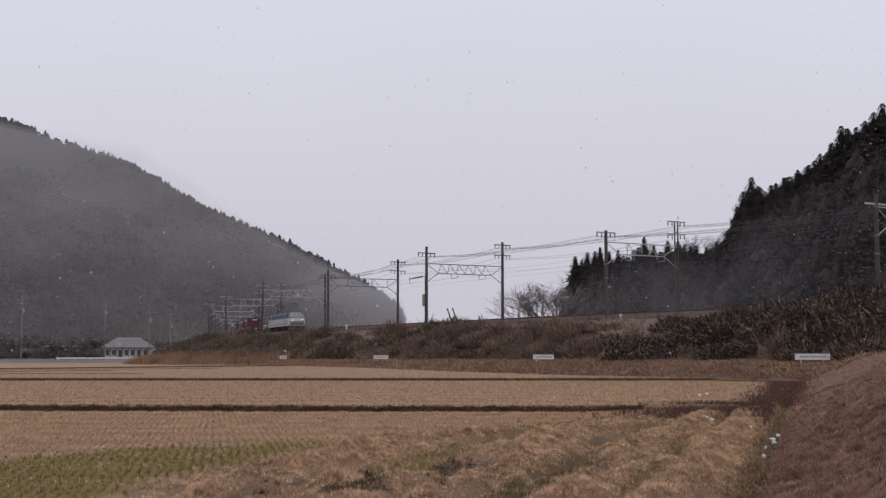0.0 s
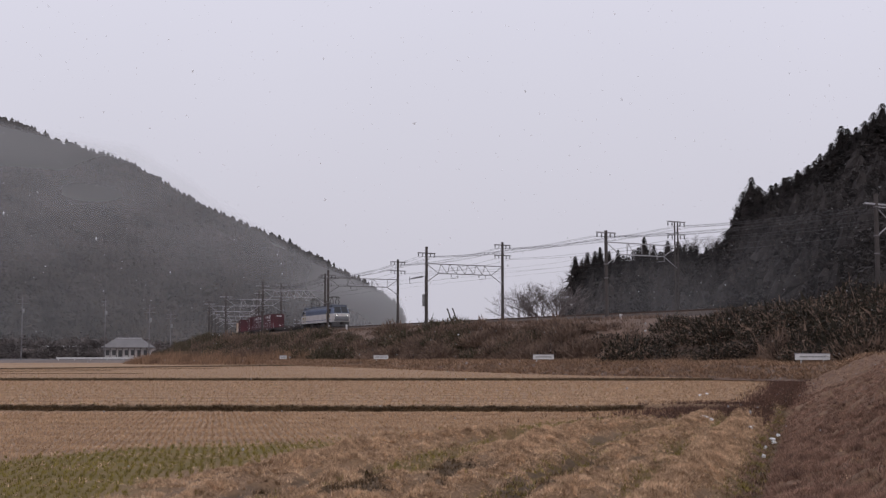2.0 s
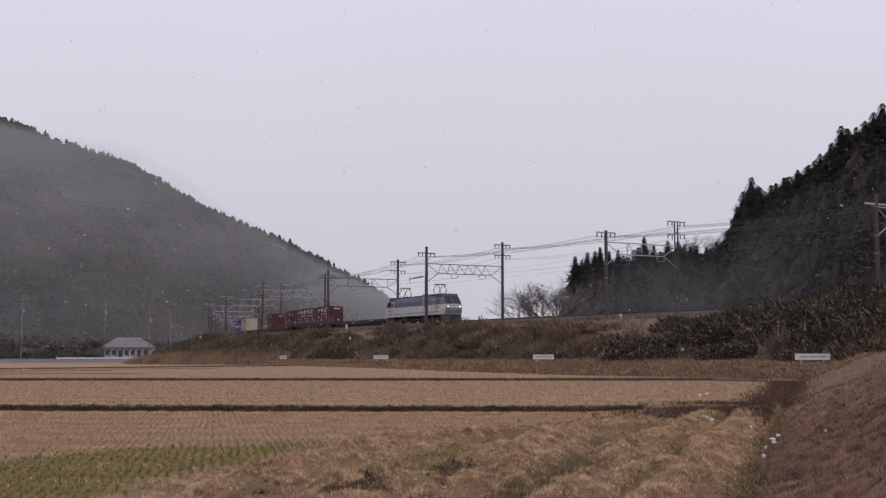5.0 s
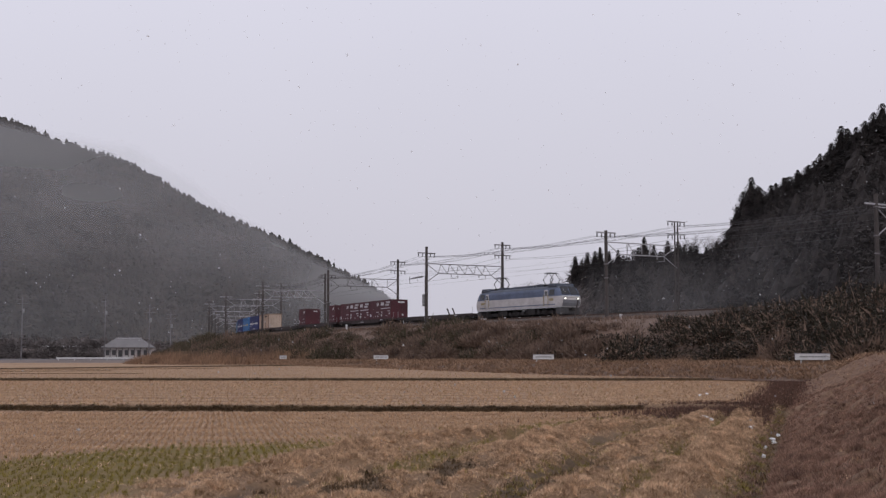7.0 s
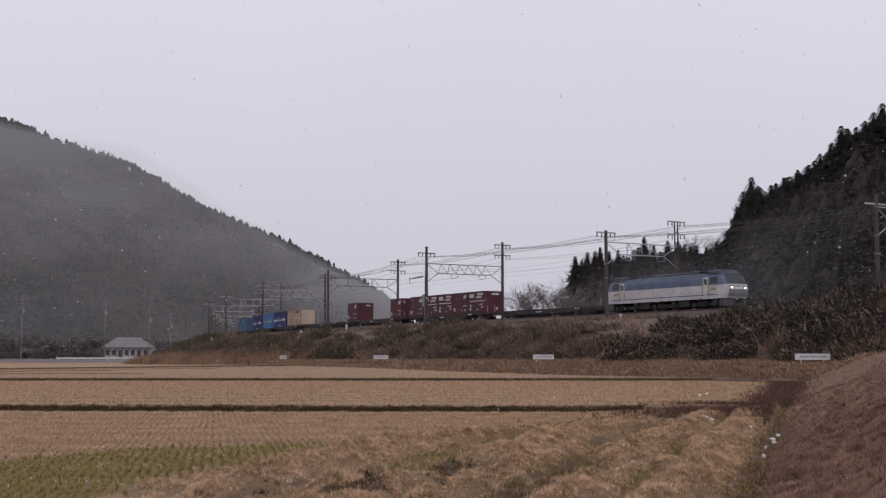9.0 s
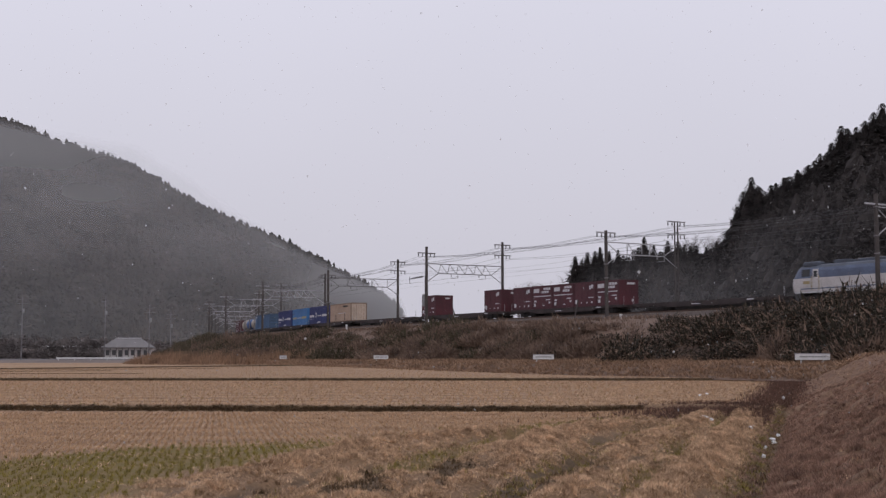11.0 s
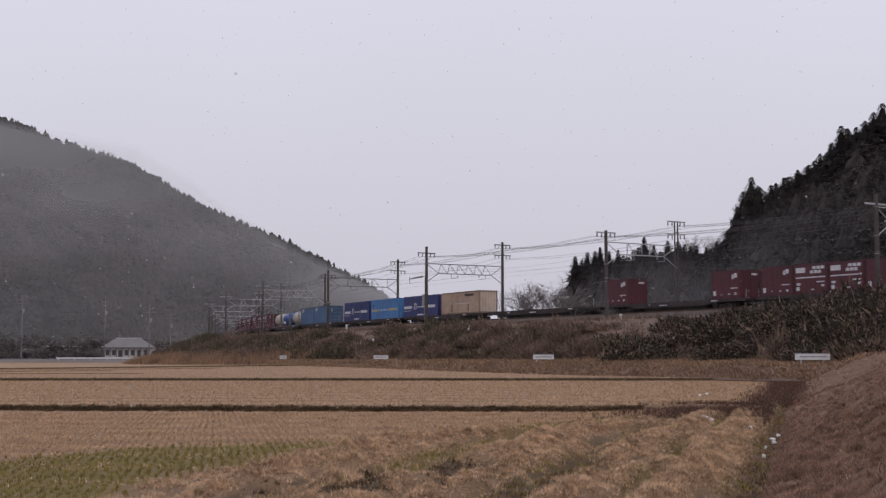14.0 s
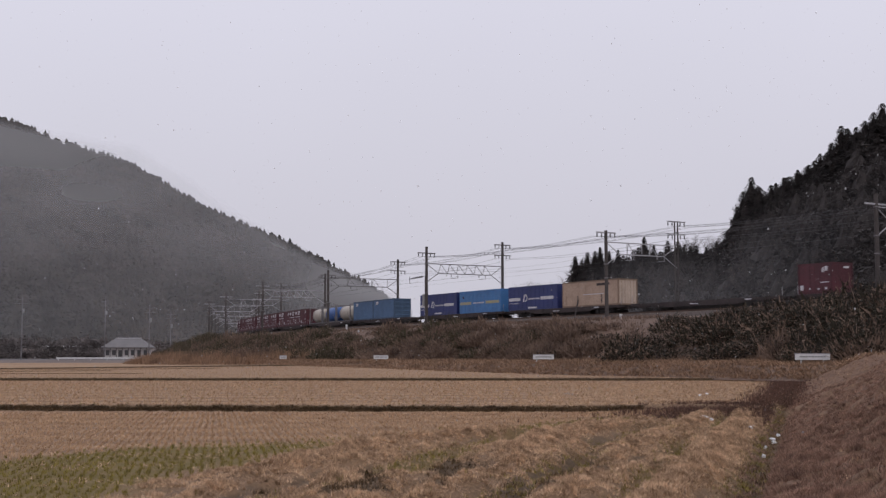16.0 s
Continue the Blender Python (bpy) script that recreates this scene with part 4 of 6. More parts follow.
def make_woods():
    rng = np.random.RandomState(17)
    far = [shaggy(crown_shape(5, 6, rng, True), conifer_shape(5, 4, rng, 0.28, 0.45), 0.95) for _ in range(6)]
    near = [shaggy(crown_shape(6, 8, rng, True), needle_shape(180, rng, rng.uniform(0.26, 0.36), 0.05), 0.95) for _ in range(5)]
    rounds = [shaggy(crown_shape(4, 6, rng, False), round_shape(9, rng), 0.95) for _ in range(6)]
    # far hill
    b = rng.uniform(-0.38, -0.024, 13500)
    v = 2 / np.pi * np.arcsin(rng.uniform(0, 1.0, 13500) ** 1.1)
    b, v = np.r_[b, np.linspace(-0.5, -0.026, 420) + rng.normal(0, 0.0006, 420)], np.r_[v, np.full(420, 0.995)]
    P = np.stack(far_hill_at(b, v), 1)
    P[:, 2] -= rng.uniform(0.3, 2.0, len(P))
    cedar = rng.uniform(0, 1, len(P)) < 0.5
    h = rng.uniform(4.5, 8.5, len(P)) * np.interp(v, [0, 0.4], [0.75, 1.0]) * np.interp(b, [-0.06, -0.03], [1, 0.6])
    V, F = plant(far, P[cedar], h[cedar], rng, (0.8, 1.3))
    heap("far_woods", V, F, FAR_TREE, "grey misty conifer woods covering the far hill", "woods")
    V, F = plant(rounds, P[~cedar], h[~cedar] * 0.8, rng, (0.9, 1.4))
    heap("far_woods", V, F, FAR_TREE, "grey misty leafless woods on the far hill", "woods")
    # wooded hill behind the line
    b = rng.uniform(0.083, 0.40, 2300)
    v = rng.uniform(0, 1, 2300)
    P = np.stack(near_hill_at(b, v), 1)
    P[:, 2] -= rng.uniform(0.8, 3.0, len(P))
    cedar = rng.uniform(0, 1, len(P)) < 0.35
    h = rng.uniform(4.5, 8.0, len(P)) * np.interp(b, [0.085, 0.11], [0.7, 1])
    bb = rng.uniform(0.092, 0.37, 330)
    R = np.stack(near_hill_at(bb, rng.uniform(0.8, 1.0, 330)), 1)
    R[:, 2] -= 1.2
    V, F = plant([round_shape(190, rng, 0.032) for _ in range(4)], R, rng.uniform(3.5, 7.0, 330) * np.interp(bb, [0.1, 0.24], [0.8, 1.1]), rng, (1.0, 1.5))
    heap("hillside_woods", V, F, NEAR_TREE, "dark ragged tree crowns along the hill's crest", "woods")
    V, F = plant(near, P[cedar], h[cedar], rng, (0.9, 1.5))
    heap("hillside_woods", V, F, NEAR_TREE, "dense dark cedars on the hillside", "woods")
    V, F = plant([round_shape(120, rng, 0.04) for _ in range(3)], P[~cedar], h[~cedar] * 0.8, rng, (1.0, 1.5))
    heap("hillside_woods", V, F, NEAR_TREE, "dense dark broadleaf scrub on the hillside", "woods")
    rounds = [round_shape(26, rng, 0.06) for _ in range(5)]
    x = rng.uniform(-180, -88, 500)
    y = rng.uniform(362, 379, 500)
    V, F = plant(rounds, np.c_[x, y, np.interp(y, [368, 378], [0.5, 3.6])], rng.uniform(1.6, 3.6, 500), rng, (1, 1.8))
    heap("valley_scrub", V, F, SCRUB, "low grey scrub along the far lane", "woods")
    # wooded foot of the far valley, between the fields and the far hill
    x = rng.uniform(-250, -98, 1500)
    y = rng.uniform(385, 520, 1500)
    V, F = plant(rounds + far[:1], np.c_[x, y, np.full(1500, 0.3)], rng.uniform(3.5, 8.5, 1500), rng, (0.9, 1.4))
    heap("valley_scrub", V, F, SCRUB, "grey scrub at the foot of the far hill", "woods")


make_woods()


def conifer(bearing, dist, base, height, seed, fuller=0.0):
    """A single standing cedar with trunk and crown."""
    rng = np.random.RandomState(seed)
    t = thing("cedar_tree", "tall dark cedar standing out on the skyline", "tree", "cedars on the skyline")
    t.matrix_basis = Matrix.Translation((bearing * dist, dist, base))
    part("trunk", rod(bmesh.new(), (0, 0, -0.6), (0, 0, height * 0.93), height * 0.018, height * 0.004, n=8), TRUNK, t)
    wide = rng.uniform(0.22, 0.34) + fuller
    V, F = crown_shape(8, 9, rng, True)
    V, F = shaggy((V * (wide / 0.38, wide / 0.38, 0.95), F), needle_shape(2900, rng, wide, 0.040), 1.0)
    me = bpy.data.meshes.new("crown")
    me.from_pydata((V * height).tolist(), [], F.tolist())
    me.materials.append(NEAR_TREE)
    c = new("crown", me)
    c.parent = t


SKYLINE = [(0.1035, 0.079, 9), (0.1085, 0.076, 7), (0.113, 0.082, 8), (0.119, 0.083, 7), (0.123, 0.086, 9), (0.130, 0.083, 7), (0.137, 0.084, 7), (0.1575, 0.094, 9), (0.165, 0.088, 7), (0.176, 0.091, 8), (0.184, 0.0915, 8), (0.189, 0.088, 7), (0.206, 0.086, 6), (0.214, 0.09, 7), (0.224, 0.100, 9), (0.231, 0.118, 11),
           (0.236, 0.130, 13), (0.2425, 0.141, 12), (0.248, 0.134, 10), (0.258, 0.135, 8), (0.268, 0.141, 9), (0.279, 0.147, 9), (0.288, 0.151, 9), (0.297, 0.160, 9), (0.306, 0.168, 10), (0.314, 0.182, 12), (0.319, 0.180, 10), (0.326, 0.181, 9), (0.333, 0.186, 9), (0.340, 0.193, 10), (0.347, 0.200, 11)]
for i, (b, top, h) in enumerate(SKYLINE):
    y0 = float(np.interp(b, [0.07, 0.2, 0.33, 0.9], [205, 168, 128, 75])) + 80
    conifer(b, y0, EYE.z + top * y0 - h, h, 100 + i, 0.0 if b < 0.22 else 0.03)
# a closed second row behind the gaps of the first
R2 = random.Random(77)
for i in range(62):
    b = 0.1055 + 0.004 * i + R2.uniform(-0.001, 0.001)
    y0 = float(np.interp(b, [0.07, 0.2, 0.33, 0.9], [205, 168, 128, 75])) + 84
    top = float(np.interp(b, [0.104, 0.12, 0.14, 0.157, 0.17, 0.19, 0.21, 0.223, 0.232, 0.243, 0.26, 0.28, 0.30, 0.315, 0.335, 0.35], [0.073, 0.080, 0.081, 0.088, 0.087, 0.088, 0.086, 0.094, 0.116, 0.132, 0.136, 0.146, 0.161, 0.173, 0.184, 0.197])) - R2.uniform(0, 0.006)
    conifer(b, y0, EYE.z + top * y0 - 10, 10, 300 + i, 0.08)


def bare_tree(x, y, z, height, spread, seed, label):
    """A leafless tree: a forked trunk and many fine twigs."""
    r = random.Random(seed)
    t = thing("bare_tree", label, "tree")
    t.matrix_basis = Matrix.Translation((x, y, z))
    limbs, twigs = [], []
    def grow(p, d, length, rad, level):
        q = p + d * length
        (limbs if level < 2 else twigs).append((p, q, rad, rad * 0.65))
        if level == 6:
            return
        for _ in range(3 if level < 5 else 2):
            e = (d + Vector((r.uniform(-1, 1) * spread, r.uniform(-1, 1) * spread, r.uniform(-0.25, 0.5)))).normalized()
            grow(p + d * length * r.uniform(0.5, 1.0), e, length * r.uniform(0.62, 0.84), rad * 0.6, level + 1)
    for k in range(5):
        a = 1.257 * k + r.uniform(-0.4, 0.4)
        grow(Vector((0.2 * math.cos(a), 0.2 * math.sin(a), -0.3)), Vector((0.75 * math.cos(a), 0.75 * math.sin(a), 1)).normalized(), height * 0.25, height * 0.010, 0)
    for nm, rows in (("trunk", limbs), ("crown", twigs)):
        V, F = [], []
        for p, q, r0, r1 in rows:
            d = (q - p).normalized()
            s = d.cross(Vector((0.3, 0.9, 0.2))).normalized()
            c = d.cross(s)
            i = len(V)
            for at, rr in ((p, r0), (q, r1)):
                V += [tuple(at + (s * math.cos(w) + c * math.sin(w)) * rr) for w in (0, 2.094, 4.189)]
            F += [(i, i + 1, i + 4, i + 3), (i + 1, i + 2, i + 5, i + 4), (i + 2, i, i + 3, i + 5)]
        me = bpy.data.meshes.new(nm)
        me.from_pydata(V, [], F)
        me.materials.append(BARE_WOOD)
        c = new(nm, me)
        c.parent = t


bare_tree(12.9, 172, 3.9, 13.5, 0.8, 5, "grey leafless tree with fine twigs beyond the line")
bare_tree(14.9, 174, 4.2, 12.0, 0.8, 6, "grey leafless tree with fine twigs beyond the line")
bare_tree(52.5, 255, 19.5, 11.0, 0.6, 8, "grey leafless tree on the hill's shoulder")


# ---- brush on the embankment ----
def bush_mesh(seed, leafy, leaf=None):
    rng = np.random.RandomState(seed)
    V, F, M = [], [], []
    n = 1500 if leafy else 760
    for k in range(n):
        d = rng.normal(0, 1, 3)
        d /= np.linalg.norm(d)
        rad = rng.uniform(0.55, 1.0)
        lump = 1 + 0.25 * math.sin(3 * d[0] + seed) * math.cos(4 * d[1])
        c = np.array([d[0] * rad * lump, d[1] * rad * lump, abs(d[2]) * rad * lump * 0.9])
        i = len(V)
        if leafy and rng.uniform() < 0.85:
            for _ in range(3):
                V.append(c + rng.normal(0, 0.036, 3))
        else:
            up = d * 0.3 + np.array([0, 0, 0.35]) + rng.normal(0, 0.12, 3)
            side = rng.normal(0, 0.02, 3)
            V += [c - side, c + side, c + up * 0.55]
        F.append((i, i + 1, i + 2))
        M.append(0 if not leafy or rng.uniform() < 0.25 else 1)
    # a dense heart that shows no light
    me = bpy.data.meshes.new("foliage")
    me.from_pydata([tuple(v) for v in V], [], F)
    me.materials.append(BRUSH)
    me.materials.append(leaf or OLIVE)
    me.polygons.foreach_set("material_index", M)
    me.update()
    return me


def stem_mesh(seed):
    r = random.Random(seed)
    bm = bmesh.new()
    for _ in range(9):
        a = r.uniform(0, 6.28)
        rod(bm, (0.1 * math.cos(a), 0.1 * math.sin(a), -0.3), (0.6 * math.cos(a) * r.random(), 0.6 * math.sin(a) * r.random(), r.uniform(0.5, 0.9)), 0.025, 0.01, n=4)
    return mesh("woody_base", bm, TRUNK)


LEAFY = [bush_mesh(200 + k, True) for k in range(4)]
DEEP = [bush_mesh(400 + k, True, DEEP_GREEN) for k in range(4)]
TWIGGY = [bush_mesh(300 + k, False) for k in range(4)]
STEMS = stem_mesh(4)


def bush(s, o, size, tall, leafy, r):
    p, _ = along(s, o)
    b = thing("evergreen_bush" if leafy else "bare_bush", "dusty olive evergreen bush on the embankment" if leafy else "bare brown thicket on the embankment slope", "bush", "bushes on the embankment")
    b.matrix_basis = Matrix.Translation((p.x, p.y, float(bank_z(o)) - 0.1)) @ Matrix.Rotation(r.uniform(0, 6.28), 4, "Z") @ Matrix.Diagonal((size, size, tall, 1))
    for nm, me in (("foliage", r.choice((DEEP if s > 120 else LEAFY) if leafy else TWIGGY)), ("woody_base", STEMS)):
        c = new(nm, me)
        c.parent = b


def make_brush():
    r = random.Random(23)
    for i in range(330):
        s = r.uniform(-62, 172)
        o = r.uniform(-18.5, -9.5)
        # evergreen where the line leaves the valley and by the near end
        leafy = r.random() < (0.85 if s < 12 or s > 134 else 0.72 if s < 88 else 0.3 if s > 122 else 0.08)
        k = 1.0
        if s > 134:
            k = 1.35
        low = o > -11.5 and s < 149
        bush(s, o, r.uniform(1.1, 2.0) * k, r.uniform(0.9, 1.7) * k * (0.55 if low else 1.0), leafy, r)
    for i in range(130):
        s = r.uniform(8, 128)
        bush(s, r.uniform(-17.5, -10), r.uniform(1.2, 2.3), r.uniform(0.9, 1.7), r.random() < (0.6 if s < 90 else 0.3), r)
    for i in range(55):
        bush(r.uniform(-78, -5), r.uniform(-18, -8.6), r.uniform(1.3, 2.4), r.uniform(1.1, 2.0), r.random() < 0.85, r)
    for s, o, size, tall in ((95.25, -8.8, 1.5, 1.35), (93.0, -9.6, 1.8, 1.4), (97.75, -9.5, 1.7, 1.2), (94.75, -11.5, 2.2, 2.0), (93.25, -13.5, 2.4, 2.2), (100.75, -14.5, 2.0, 1.8), (141, -10.5, 2.4, 1.5), (144, -10.2, 2.5, 1.7), (147.5, -9.6, 2.5, 1.9), (138, -12, 2.3, 1.6), (142, -13, 2.6, 1.9), (147, -13, 2.8, 2.1), (150.5, -9.2, 2.6, 2.4), (134.5, -12, 2.0, 1.5), (154, -9.4, 2.8, 2.6), (158, -9.8, 2.8, 2.7), (152, -12.5, 2.8, 2.4), (157, -13, 2.8, 2.6), (162, -10.5, 3.0, 2.9), (163, -14, 3.0, 2.8), (168, -11, 3.0, 3.0), (169, -15, 3.0, 2.8), (61, -9.2, 1.5, 1.2), (52, -9.4, 1.6, 1.0)):
        bush(s, o, size, tall, True, r)
    # thin dead grass over the whole slope
    rng = np.random.RandomState(29)
    n = 22000
    s, o = rng.uniform(-65, 160, n), np.where(rng.uniform(0, 1, n) < 0.2, rng.uniform(-8.6, -6.6, n), rng.uniform(-18.8, -7.8, n))
    P = np.array([(*along(a, q)[0][:2], 0) for a, q in zip(s, o)])
    P[:, 2] = bank_z(o)
    P = P[(s < 128) | (o < -10.5)]
    V, F = blades(P, 0.38, 0.07, 0.4, rng, 2, 0.3)
    heap("slope_grass", V, F, BRUSH, "brown dead grass over the embankment slope", "grass")


make_brush()


# ---- far side of the valley: house, lane, poles ----
def house(x, y, z, turn):
    h = thing("farmhouse", "single-storey house with a pale hipped roof", "house")
    h.matrix_basis = Matrix.Translation((x, y, z)) @ Matrix.Rotation(radians(turn), 4, "Z")
    L, W = 5.6, 3.6
    bm = bmesh.new()
    box(bm, -L, L, -W, W, 0, 3.0)
    part("wall", bm, PLASTER, h)
    bm = bmesh.new()
    e = [bm.verts.new(v) for v in ((-L - 0.9, -W - 0.9, 2.9), (L + 0.9, -W - 0.9, 2.9), (L + 0.9, W + 0.9, 2.9), (-L - 0.9, W + 0.9, 2.9), (-L + 2.2, 0, 5.5), (L - 2.2, 0, 5.5), (-L - 0.9, -W - 0.9, 3.1), (L + 0.9, -W - 0.9, 3.1), (L + 0.9, W + 0.9, 3.1), (-L - 0.9, W + 0.9, 3.1))]
    for f in ((3, 2, 1, 0), (0, 1, 7, 6), (1, 2, 8, 7), (2, 3, 9, 8), (3, 0, 6, 9), (6, 7, 5, 4), (7, 8, 5), (8, 9, 4, 5), (9, 6, 4)):
        bm.faces.new([e[i] for i in f])
    roof = part("roof", bm, ROOF_TILE, h)
    part("ridge_cap", rod(bmesh.new(), (-L + 2.1, 0, 5.52), (L - 2.1, 0, 5.52), 0.16), PALE_STEEL, roof)
    for k in range(7):
        xx = -L + 0.75 + k * 1.68
        wnd = part("window", box(bmesh.new(), xx - 0.5, xx + 0.5, -W - 0.06, -W - 0.004, 0.5 if k in (2, 5) else 0.9, 2.3), DIM_TIMBER, h)
        part("pane", box(bmesh.new(), xx - 0.4, xx + 0.4, -W - 0.09, -W - 0.062, 0.6 if k in (2, 5) else 1.0, 2.2), PANE, wnd)
    for k in range(8):
        xx = -L + 0.0 + k * 1.6
        part("porch_post", box(bmesh.new(), xx - 0.08, xx + 0.08, -W - 0.85, -W - 0.7, 0, 2.9), DIM_TIMBER, h)
    part("plinth", box(bmesh.new(), -L - 0.2, L + 0.2, -W - 0.25, W + 0.2, -0.8, 0.02), PLASTER, h)


house(-85.6, 350, 1.3, 3)

# raised lane with guard rails
lane = sheet("road", 60, 2, lambda u, v: (-260 + 215 * u, 322 + 10 * v + 12 * (u - 0.5) ** 2, 1.05 + 0.25 * math.sin(v * math.pi)), ASPHALT)
tagged(lane, "narrow grey lane across the valley floor", "road", kind="structure")
verge = sheet("ground_verge", 60, 16, lambda u, v: (-300 + 262 * u, 292 + 98 * v, 0.3 + 0.56 * min(1.0, v * 8) + 0.15 * v), FAR_VERGE)
tagged(verge, "brown rough verge beside the lane", "verge", kind="structure")


def guard_rail(x0, x1, y, z):
    g = thing("guard_rail", "long white roadside guard rail", "guard rail", "guard rails along the lane")
    g.matrix_basis = Matrix.Translation((x0, y, z))
    part("rail", box(bmesh.new(), 0, x1 - x0, -0.06, 0.06, 0.45, 0.8, 0.02), WHITE, g)
    k = 0.5
    while k < x1 - x0:
        part("post", rod(bmesh.new(), (k, 0.1, -0.2), (k, 0.1, 0.8), 0.07), WHITE, g)
        k += 4.0


guard_rail(-95, -68, 316, 0.85)
guard_rail(-150, -122, 378.6, 4.22)
guard_rail(-118, -92, 378.6, 4.22)
terrace = sheet("lane_bank", 40, 3, lambda u, v: (-240 + 155 * u, 368 + 20 * v, 0.6 + 3.65 * min(1.0, v * 2)), FAR_VERGE)
tagged(terrace, "raised bank carrying a far lane", "bank", kind="structure")


def utility_pole(x, y, z, h, arms):
    u = thing("utility_pole", "pale concrete utility pole with short crossarms", "utility pole", "utility poles across the valley")
    u.matrix_basis = Matrix.Translation((x, y, z))
    part("pole", rod(bmesh.new(), (0, 0, -0.5), (0, 0, h), 0.17, 0.11, n=10), STEEL, u)
    for k in range(arms):
        a = part("crossarm", box(bmesh.new(), -1.3, 1.3, -0.08, 0.08, h - 0.8 - 1.1 * k, h - 0.68 - 1.1 * k), STEEL, u)
        for q in (-1.1, 0.5, 1.1):
            part("insulator", rod(bmesh.new(), (q, 0, h - 0.62 - 1.1 * k), (q, 0, h - 0.35 - 1.1 * k), 0.09), PORCELAIN, a)
    part("transformer", rod(bmesh.new(), (0.35, -0.3, h - 4.2), (0.35, -0.3, h - 3.2), 0.3), GREY_BOX, u)


for x, y, h in ((-108.2, 330, 16.4), (-90.8, 345, 16.4), (-70.9, 310, 13.4), (-70.0, 330, 12.5)):
    utility_pole(x, y, 0.9, h, 2)


# ---- white boards along the foot of the embankment ----
def board(s, o, w, turn):
    p, th = along(s, o)
    z = max(float(bank_z(o)), float(ground_z(p.x, p.y)))
    b = thing("sign_board", "long low white board with grey lettering on short legs", "sign", "white boards along the field's edge")
    b.matrix_basis = Matrix.Translation((p.x, p.y, z)) @ Matrix.Rotation(radians(turn), 4, "Z")
    top = 0.62
    part("panel", box(bmesh.new(), -w / 2, w / 2, -0.03, 0.03, top - 0.36, top, 0.015), WHITE, b)
    part("edge_strip", box(bmesh.new(), -w / 2 - 0.02, w / 2 + 0.02, -0.05, 0.05, top, top + 0.05, 0.01), PALE_STEEL, b)
    n = 9
    for k in range(n):
        xx = -w * 0.34 + w * 0.68 * k / (n - 1)
        part("lettering_bar", box(bmesh.new(), xx - w * 0.036, xx + w * 0.036, -0.036, -0.031, top - 0.2, top - 0.11), GREY_BOX, b)
    for q in (-w * 0.32, w * 0.32):
        part("leg", box(bmesh.new(), q - 0.04, q + 0.04, -0.03 + 0.07, 0.03 + 0.07, -0.3, top - 0.05), WHITE, b)


board(157.25, -20.5, 2.19, 0)
board(128.0, -20.5, 1.72, 5)
board(100.0, -20.5, 1.48, 5)
board(75.0, -20.5, 0.82, 5)


# ---- snow lying in the ditch ----
def snow_patch(x, y, size, seed):
    r = random.Random(seed)
    bm = bmesh.new()
    bmesh.ops.create_icosphere(bm, subdivisions=2, radius=1.0)
    for v in bm.verts:
        k = r.uniform(0.15, 0.9)
        v.co = Vector((v.co.x * size * k, v.co.y * size * 1.6 * k, v.co.z * 0.04))
    tagged(part("snow_patch", bm, SNOW, at=Matrix.Translation((x, y, float(ground_z(x, y)) + 0.045)), smooth=False), "small patch of wet snow on the ground", "snow", "snow patches by the ditch")


for i, (x, y, size) in enumerate(((5.83, 29, 0.16), (5.95, 28.7, 0.07), (6.54, 27.5, 0.07), (6.86, 28.5, 0.06), (6.92, 27.2, 0.1), (6.7, 26.2, 0.07), (7.4, 28.6, 0.07), (6.10, 24.5, 0.05), (5.57, 22.5, 0.05), (3.72, 15.6, 0.035), (10.43, 51, 0.12), (9.76, 49, 0.1))):
    snow_patch(x, y, size, i)

# ---- rolling stock: x forwards, y to the left, z up from the rail ----
MOVERS = []


def bogie(parent, x, axles, r, wide):
    b = part("bogie", box(bmesh.new(), x - axles / 2 - 0.55, x + axles / 2 + 0.55, -wide - 0.12, wide + 0.12, r * 0.75, r * 1.35, 0.05), BLACK, parent)
    for q in (-axles / 2, axles / 2):
        for s in (-1, 1):
            bm = bmesh.new()
            rod(bm, (x + q, s * (0.56 - 0.06), r), (x + q, s * (0.56 + 0.07), r), r, n=20)
            rod(bm, (x + q, s * (0.56 - 0.09), r), (x + q, s * (0.56 - 0.06), r), r + 0.03, n=20)
            part("wheel", bm, BLACK, b)
            part("axle_box", box(bmesh.new(), x + q - 0.2, x + q + 0.2, s * (wide + 0.1), s * (wide + 0.28), r - 0.2, r + 0.2, 0.04), BLACK, b)
    for s in (-1, 1):
        for q in (-0.28, 0, 0.28):
            part("spring", rod(bmesh.new(), (x + q, s * (wide + 0.15), r * 0.6), (x + q, s * (wide + 0.15), r * 1.2), 0.09), BLACK, b)
    return b


